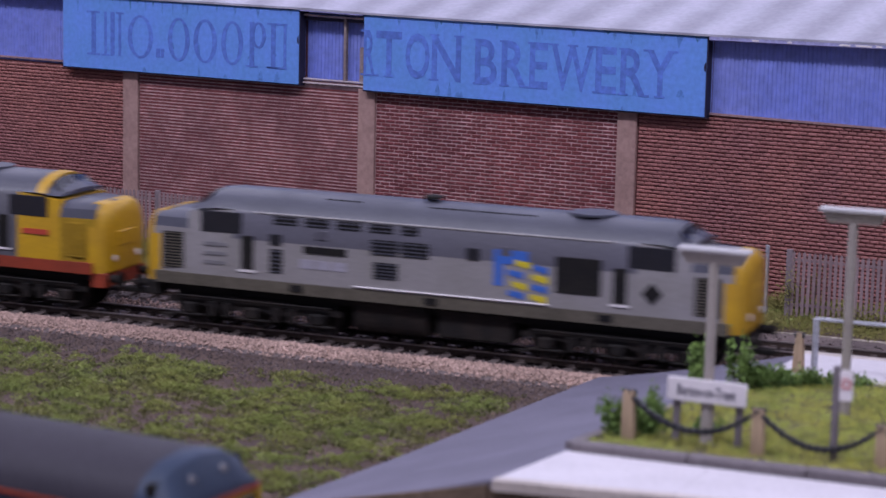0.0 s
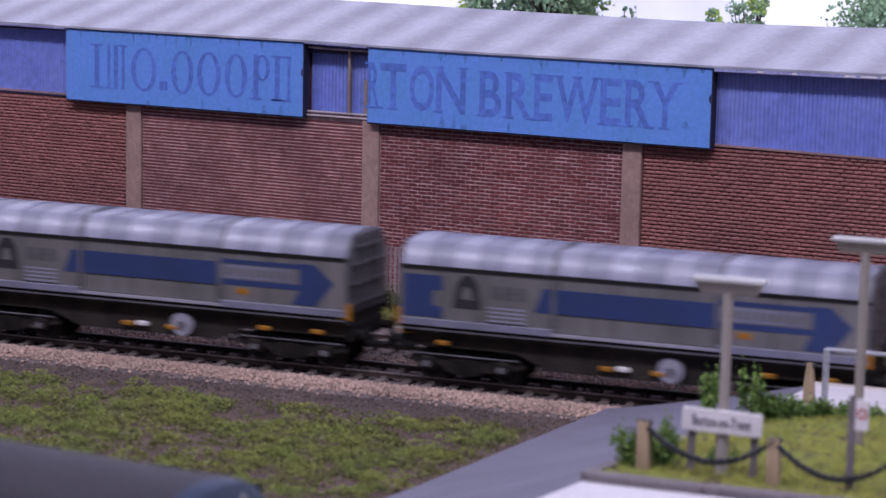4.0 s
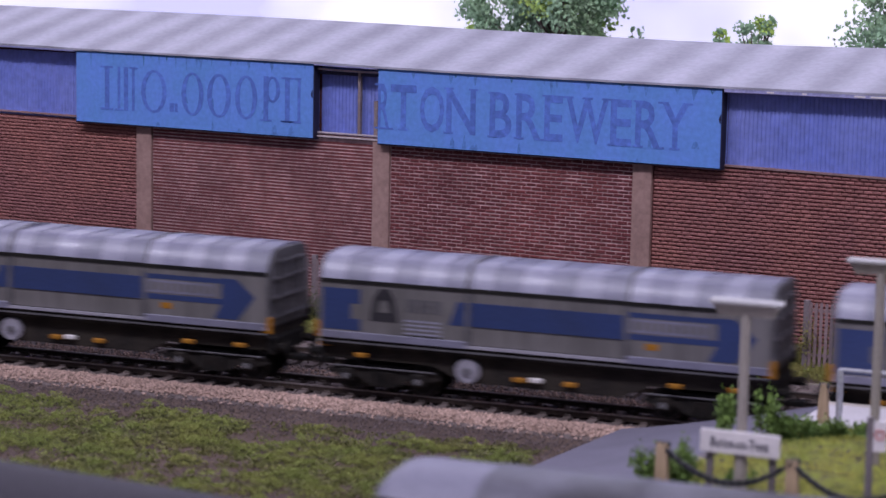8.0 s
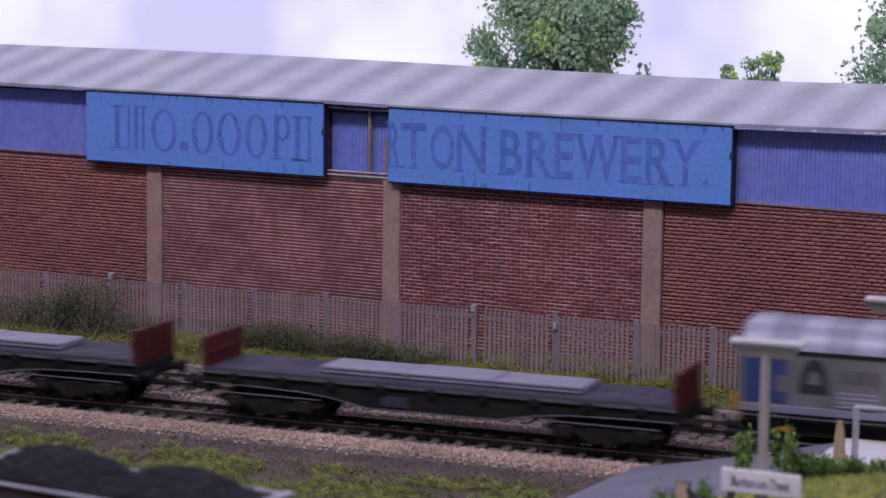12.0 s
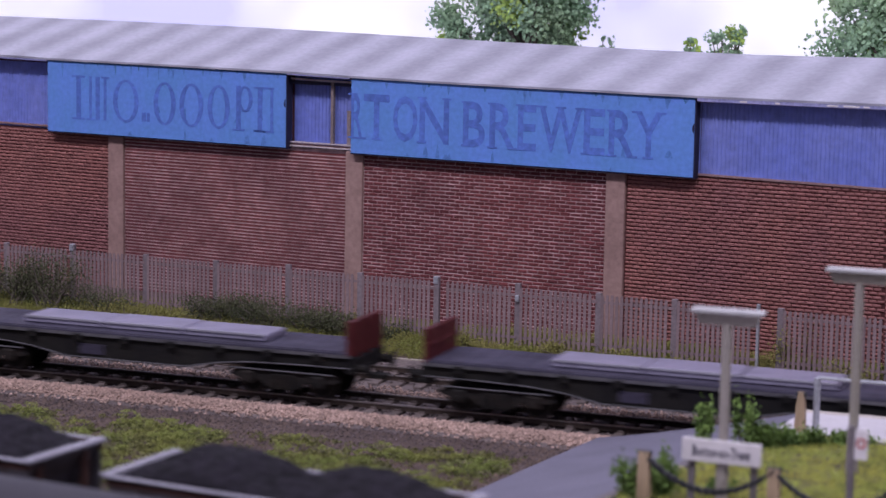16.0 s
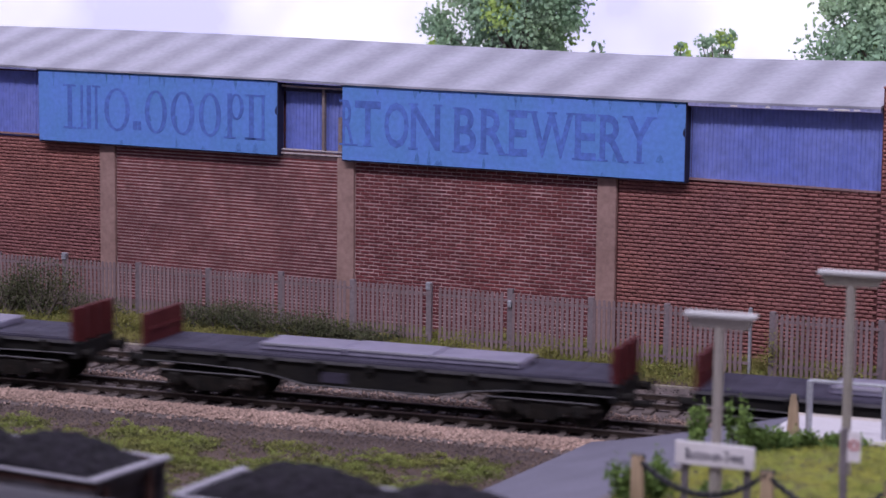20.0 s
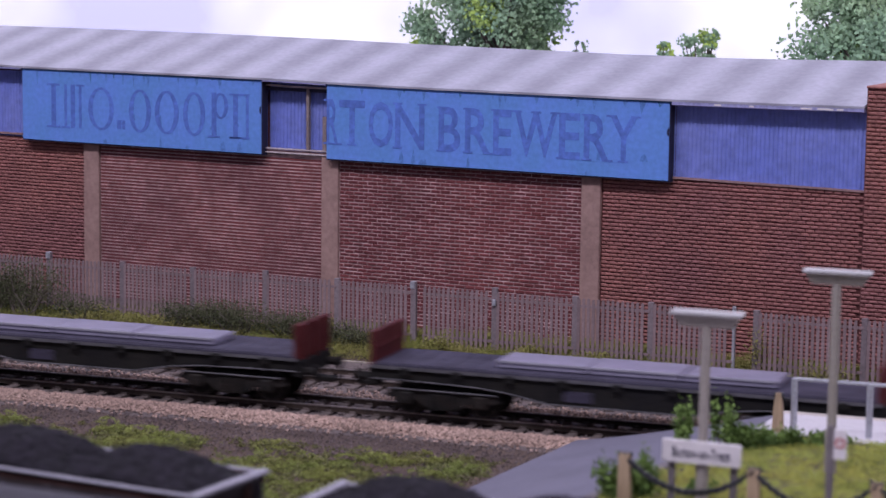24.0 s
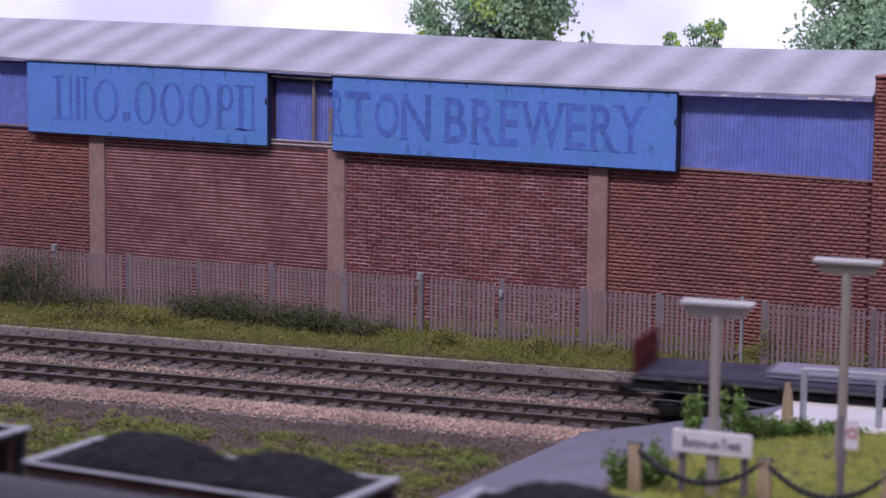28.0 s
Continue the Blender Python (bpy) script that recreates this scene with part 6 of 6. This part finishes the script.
def coal_wagon():
    """Four-wheeled coal hopper, 93 mm over its body."""
    top = thing("coal_hopper_wagon", Matrix(), "grey coal hopper wagon with a pale rim, heaped with coal", "wagon", "coal wagons")
    L, W, Z = 86.5, 14.8, 41.2
    for s in (-1, 1):
        part("hopper_side", loft(bmesh.new(), [[(x, s * W, Z - 1.8), (x, s * W, Z), (x, s * (W - 1.0), Z), (x, s * (W - 1.0), Z - 1.8)] for x in (0, L)]), M["rust"], top, "rusty top plate")
        part("hopper_wall", loft(bmesh.new(), [[(x, s * (W - 0.1), 24), (x, s * (W - 0.1), Z - 1.8), (x, s * (W - 1.0), Z - 1.8), (x, s * (W - 1.0), 24)] for x in (0.4, L - 0.4)]), M["hopper"], top, "grey hopper side")
        part("hopper_slope", loft(bmesh.new(), [[(x, s * W, 24), (x, s * (W - 1), 24), (x2, s * 8.2, 16), (x2, s * 9.2, 16)] for x, x2 in ((1.0, 12.0), (L - 1.0, L - 12.0))]), M["hopper"], top)
        part("rim", boxes((-0.8, L + 0.8, s * W - 0.6, s * W + 0.6, Z, Z + 0.8), bevel=0.25), M["rim"], top, "pale galvanised rim")
        part("solebar", boxes((-2, L + 2, s * 12.6 - 1, s * 12.6 + 1, 11.5, 16.5)), M["hopper"], top)
        for i in range(5):
            part("side_rib", boxes((8 + i * 17.0, 9.2 + i * 17.0, s * (W + 0.3) - 0.5, s * (W + 0.3) + 0.5, 24, Z - 2)), M["hopper"], top)
    for x, d in ((0.0, 1), (L, -1)):
        part("hopper_end", loft(bmesh.new(), [[(x, y, Z), (x + d, y, Z), (x + d * 15, y * 0.62, 16), (x + d * 14, y * 0.62, 16)] for y in (-W, W)]), M["hopper"], top)
        part("rim", boxes((min(x - 0.8 * d, x + 1.6 * d), max(x - 0.8 * d, x + 1.6 * d), -W - 0.8, W + 0.8, Z + 0.05, Z + 1.2), bevel=0.25), M["rim"], top, "pale galvanised rim")
        for s in (-9, 9):
            part("end_strut", tubes(((x + 1.5 * d, s, 16), (x + 1.5 * d, s, Z - 0.3), 1.1, 6)), M["rust"], top, "rusty end strut")
        part("headstock", boxes((min(x - 3 * d, x), max(x - 3 * d, x), -15, 15, 11, 16.5), bevel=0.3), M["hopper"], top)
        buffers(top, x - 3 * d, -d)
    # two heaps of coal with a saddle between them
    verts, faces = [], []
    nx, ny = 84, 32
    for i in range(nx + 1):
        for j in range(ny + 1):
            u, v = i / nx, j / ny
            heap = max(math.exp(-abs((u - 0.28) / 0.21) ** 3), 0.92 * math.exp(-abs((u - 0.73) / 0.20) ** 3)) * max(0.0, math.sin(math.pi * v)) ** 0.5
            x, y = 1.4 + (L - 2.8) * u, (-W + 1.4) + (2 * W - 2.8) * v
            n = noise.noise(Vector((x * 0.5, y * 0.5, 1.7))) + 0.6 * noise.noise(Vector((x * 1.3, y * 1.3, 4.0)))
            n += 0.5 * noise.noise(Vector((x * 2.6, y * 2.6, 9.0)))
            verts.append((x, y, Z - 0.5 + 7.7 * heap + 1.0 * n))
    for i in range(nx):
        for j in range(ny):
            k = i * (ny + 1) + j
            faces.append((k, k + ny + 1, k + ny + 2, k + 1))
    coal = raw("coal_load", verts, faces, M["coal"], top, "two heaps of black coal")
    part("chute", boxes((14, L - 14, -8, 8, 8, 16)), M["dark"], top)
    for x in (20, L - 20):
        wheelset(top, x, 6.4)
        for s in (-1, 1):
            part("axle_guard", boxes((x - 4, x + 4, s * 11.6 - 0.6, s * 11.6 + 0.6, 4.5, 11.6)), M["bogie"], top)
    return top


def box_locomotive():
    """Flat-fronted diesel, 198 mm long."""
    top = thing("diesel_locomotive", Matrix(), "black diesel locomotive with a pale grey roof and yellow window surrounds", "locomotive")
    L = 198.0
    part("body", band(13.5, 45.0, 17.2, 16.2, 1.5, L - 1.5), M["loco_side"], top)
    part("cantrail_strip", boxes((24, L - 24, -16.8, 16.8, 44.8, 45.6), bevel=0.15), M["rim"], top, "pale cantrail strip and highlight")
    prof = [(-16.0, 45.4), (16.0, 45.4), (14.6, 46.8), (11.2, 48.9), (6.0, 50.3), (0, 50.8), (-6.0, 50.3), (-11.2, 48.9), (-14.6, 46.8)]
    part("roof", loft(bmesh.new(), [[(x, y, z) for y, z in prof] for x in (24, L - 24)]), M["loco_roof"], top, "weathered pale grey roof")
    for e in (0, 1):
        fx = (lambda x: x) if e == 0 else (lambda x: L - x)
        wide = [(-17.2, 40.5), (17.2, 40.5), (16.4, 44.4), (12.4, 47.9), (6.4, 49.9), (0, 50.4), (-6.4, 49.9), (-12.4, 47.9), (-16.4, 44.4)]
        secs = [[(fx(x), y * k, 40.5 + (z - 40.5) * h) for y, z in wide] for x, k, h in ((24.2, 1.0, 1.0), (6.0, 1.0, 1.0), (2.5, 0.97, 0.95), (0.6, 0.92, 0.80))]
        part("cab_roof", loft(bmesh.new(), secs), M["cab_dome"], top, "pale domed cab roof")
        part("cab_front", boxes((min(fx(0.2), fx(1.6)), max(fx(0.2), fx(1.6)), -16.4, 16.4, 13.6, 38.2), bevel=0.4), M["yellow"], top, "yellow cab front")
        arch = [(-15.4, 38.2), (15.4, 38.2), (13.8, 42.0), (9.5, 45.6), (4, 47.4), (-4, 47.4), (-9.5, 45.6), (-13.8, 42.0)]
        part("brow", loft(bmesh.new(), [[(fx(0.55), y, z) for y, z in arch], [(fx(-0.25), y * 0.97, 38.2 + (z - 38.2) * 0.95) for y, z in arch]]), M["dark"], top, "black brow panel")
        for s in (-1, 1):
            part("brow_patch", loft(bmesh.new(), [[(fx(x), s * 14.4, 38.6), (fx(x), s * 5.2, 42.4), (fx(x), s * 5.2, 46.4), (fx(x), s * 9.6, 44.9), (fx(x), s * 13.3, 41.6)] for x in (-0.15, -0.5)]), M["yellow"], top, "yellow brow patch")
            # the right-hand cab's panes have the pale reflection in their colour
            part("windscreen", boxes((min(fx(-0.3), fx(0.4)), max(fx(-0.3), fx(0.4)), min(s * 1.4, s * 13.6), max(s * 1.4, s * 13.6), 30.5, 38.0), bevel=0.25), M["screen_reflection"] if e else M["glass"], top)
            part("cab_window", boxes((min(fx(8), fx(19)), max(fx(8), fx(19)), min(s * 16.9, s * 17.4), max(s * 16.9, s * 17.4), 29.5, 37.5), bevel=0.2), M["glass"], top)
        buffers(top, fx(0.4), -1 if e == 0 else 1)
        b = part("bogie", boxes((min(fx(12), fx(56)), max(fx(12), fx(56)), -13.5, 13.5, 4.0, 12.5), bevel=0.8), M["bogie"], top)
        for x in (17, 34, 51):
            wheelset(b, fx(x), 6.6)
    grille(top, 40, 92, 26, 38.5, -17.3, 2.4, M["dark"], M["hood_end"])
    grille(top, 124, 164, 26, 38.5, -17.3, 2.4, M["dark"], M["hood_end"])
    for x in (58, 96, 130):
        part("roof_panel", loft(bmesh.new(), [[(xx, y, z + 0.25) for y, z in prof[2:-1] + [prof[-1]]] for xx in (x, x + 1.0)]), M["loco_roof"], top)
    part("emblem_bar", side_plate([(84.0, 45.0), (88.5, 45.0), (97.5, 37.0), (93.0, 37.0)], -16.75, -16.3), M["gold"], top, "dull gold transfer")
    part("emblem_bar", side_plate([(76.0, 39.6), (108.0, 39.6), (108.0, 37.4), (76.0, 37.4)], -17.0, -16.4), M["gold"], top, "dull gold transfer")
    for x in (26.5, 171.5):
        part("door_pillar", boxes((x - 2.0, x + 2.0, -17.1, -16.3, 30, 44.5), bevel=0.2), M["hood_end"], top, "grey cab door edge")
    part("underframe", boxes((4, L - 4, -12, 12, 8, 13.6)), M["dark"], top)
    part("fuel_tank", boxes((66, 114, -14, 14, 4, 13.4), bevel=0.8), M["bogie"], top)
    return top


def railcar():
    """Blue railcar standing in the siding, 262 mm long."""
    top = thing("railcar", Matrix(), "rail-blue diesel railcar with a dark roof, standing in the siding", "railcar")
    L = 262.0
    prof = [(-16.8, 41.6), (16.8, 41.6), (16.3, 44.4), (13.8, 47.6), (8.6, 50.1), (0, 51.2), (-8.6, 50.1), (-13.8, 47.6), (-16.3, 44.4)]
    part("body", band(12.5, 40.8, 17.2, 16.9, 0, L - 3), M["unit_blue"], top)
    part("waist_line", boxes((0, L - 3, -17.3, 17.3, 40.8, 41.5)), M["solered"], top, "thin orange line")
    part("roof", loft(bmesh.new(), [[(x, y, z) for y, z in prof] for x in (0, L - 9)]), M["unit_roof"], top, "dull blue-grey roof")
    dome = [[(x, y * k, 41.6 + (z - 41.6) * h) for y, z in prof] for x, k, h in ((L - 9, 1.0, 1.0), (L - 5.5, 1.0, 0.985), (L - 4.2, 0.98, 0.94), (L - 0.3, 0.95, 0.22))]
    part("cab_dome", loft(bmesh.new(), dome), M["unit_blue"], top, "rail-blue domed cab roof")
    for s in (-1, 1):
        part("roof_light", tubes(((L - 3.4, s * 5.6, 46.8), (L - 1.9, s * 5.6, 46.4), 1.1, 12)), M["slat"], top, "small pale roof lamp")
        part("dome_groove", boxes((L - 6.4, L - 4.8, s * 13.4 - 2.4, s * 13.4 + 2.4, 43.6, 47.6)), M["dark"], top)
    part("front", boxes((L - 3, L - 0.6, -15.8, 15.8, 12.5, 40.7), bevel=0.5), M["yellow_dim"], top, "dull yellow cab front")
    part("front_band", boxes((L - 3, L - 0.1, -16.2, 16.2, 40.8, 42.0), bevel=0.2), M["solered"], top, "orange band")
    for y in (-10.6, 0, 10.6):
        part("front_window", boxes((L - 1.0, L - 0.3, y - 4.2, y + 4.2, 30.5, 39.6), bevel=0.25), M["glass"], top)
    for y in (-15.4, -5.3, 5.3, 15.4):
        part("window_pillar", boxes((L - 1.0, L + 0.1, y - 0.7, y + 0.7, 29.0, 40.7), bevel=0.2), M["yellow_dim"], top, "dull yellow window pillar")
    for i in range(9):
        for s in (-1, 1):
            part("side_window", boxes((12 + i * 25, 30 + i * 25, s * 17.0 - 0.3, s * 17.0 + 0.3, 29, 38), bevel=0.2), M["glass"], top)
    for x in (20, L - 64):
        bogie_two(top, x, M["slat"])
    part("underframe", boxes((6, L - 8, -12, 12, 8, 12.6)), M["dark"], top)
    buffers(top, L - 0.6, 1)
    return top


# ---- the trains ----
GREY = (M["body_light"], M["body_mid"], M["roof_dark"], M["body_light"], M["roof_dark"], M["body_light"], M["grime"])
STRIPE = (M["body_rail"], M["body_rail"], M["roof_dark"], M["yellow_dim"], M["roof_dark"], M["yellow"], M["solered"])
loco_1 = nose_locomotive("two-tone grey bonneted diesel locomotive with yellow noses", GREY, 1)
loco_2 = nose_locomotive("grey bonneted diesel locomotive with yellow cabs and an orange-red stripe", STRIPE, 2)
consist = [(loco_1, 0.0), (loco_2, -243.0)]
hood_1, hood_2, hood_3 = hood_wagon(98.0), hood_wagon(56.0), hood_wagon(109.0)
hoods = [hood_1] + [copy_thing(hood_1, Matrix()) for _ in range(2)] + [hood_2, copy_thing(hood_2, Matrix()), hood_3]
consist += [(w, -243.0 - 185.4 * (i + 1)) for i, w in enumerate(hoods)]
flat_1 = flat_wagon()
flats = [flat_1] + [copy_thing(flat_1, Matrix()) for _ in range(9)]
consist += [(w, -1559.1 - 209.3 * i) for i, w in enumerate(flats)]
coal_loco = box_locomotive()
coal_1 = coal_wagon()
coal_wagons = [coal_1] + [copy_thing(coal_1, Matrix()) for _ in range(15)]
unit = railcar()
unit.matrix_basis = at(-188.5, -341.0, B_Z, -7.5) @ at(-262.0, 0, 0)

# ---- the bricks nearest the camera, each its own piece ----
brick = None
for row in range(4, 50):
    z = -3 + ROW * row
    if z <= 4 or z + ROW > 74.05:
        continue
    for k in range(9):
        s = NEAR0 + 3.6 * k - (1.8 if row % 2 else 0)
        if s + 3.6 > -135.2:
            break
        if brick is None:
            h, g, o = ROW / 2, 0.04, 0.62
            bm = loft(bmesh.new(), [[(-1.8 + g, 0, 0.2 - h), (1.8 - g, 0, 0.2 - h), (1.8 - g, 0, h - 0.2), (g - 1.8, 0, h - 0.2)],
                                    [(-1.8 + 0.55, -o, 0.54 - h), (1.8 - 0.55, -o, 0.54 - h), (1.8 - 0.55, -o, h - 0.44), (0.55 - 1.8, -o, h - 0.44)]])
            brick = part("brick", bm, M["brick_piece"], warehouse, smooth=0)
            brick.matrix_basis = at(s + 1.8, FACE, z + h)
        else:
            again(brick, s + 1.8 + rnd.uniform(-0.1, 0.1), FACE + rnd.uniform(-0.05, 0.15), z + ROW / 2 + rnd.uniform(-0.05, 0.05))


# ---- what moves ----
MAIN = (560.93, -1599.49, 1605.72, -705.18, 3773.64, -386.07)
def main_x(t):
    """Left end of the leading locomotive, in millimetres."""
    return float(np.polyval(MAIN, t / 28.0))


def motions():
    for ob, off in consist:
        walk(ob, [(float(t), at(main_x(t) + off, 0, 0)) for t in range(0, 29)])
    # rear end of the coal train's locomotive along the curved line
    rear = [(0, 660), (4, 340), (8, 15), (8.5, -29), (9, -74), (10, -157), (10.6, -207), (11, -245), (11.4, -280.5), (12.5, -378), (13.5, -473), (14.5, -567), (15.5, -659), (16.5, -749.5), (17, -789.5), (17.5, -825),
            (19, -934), (20.5, -1046), (23.5, -1266), (26.5, -1486), (28, -1595)]
    ts, xs = [r[0] for r in rear], [r[1] for r in rear]
    times = [0, 2, 4, 6] + [7 + 0.5 * i for i in range(43)]
    for ob, off, half in [(coal_loco, -99.0, 99.0)] + [(w, 60.5 + 108.7 * i, 43.25) for i, w in enumerate(coal_wagons)]:
        rows = []
        for t in times:
            x = float(np.interp(t, ts, xs)) + off
            rows.append((float(t), at(x, b_y(x), B_Z, b_turn(x)) @ at(-half, 0, 0)))
        walk(ob, rows)


motions()
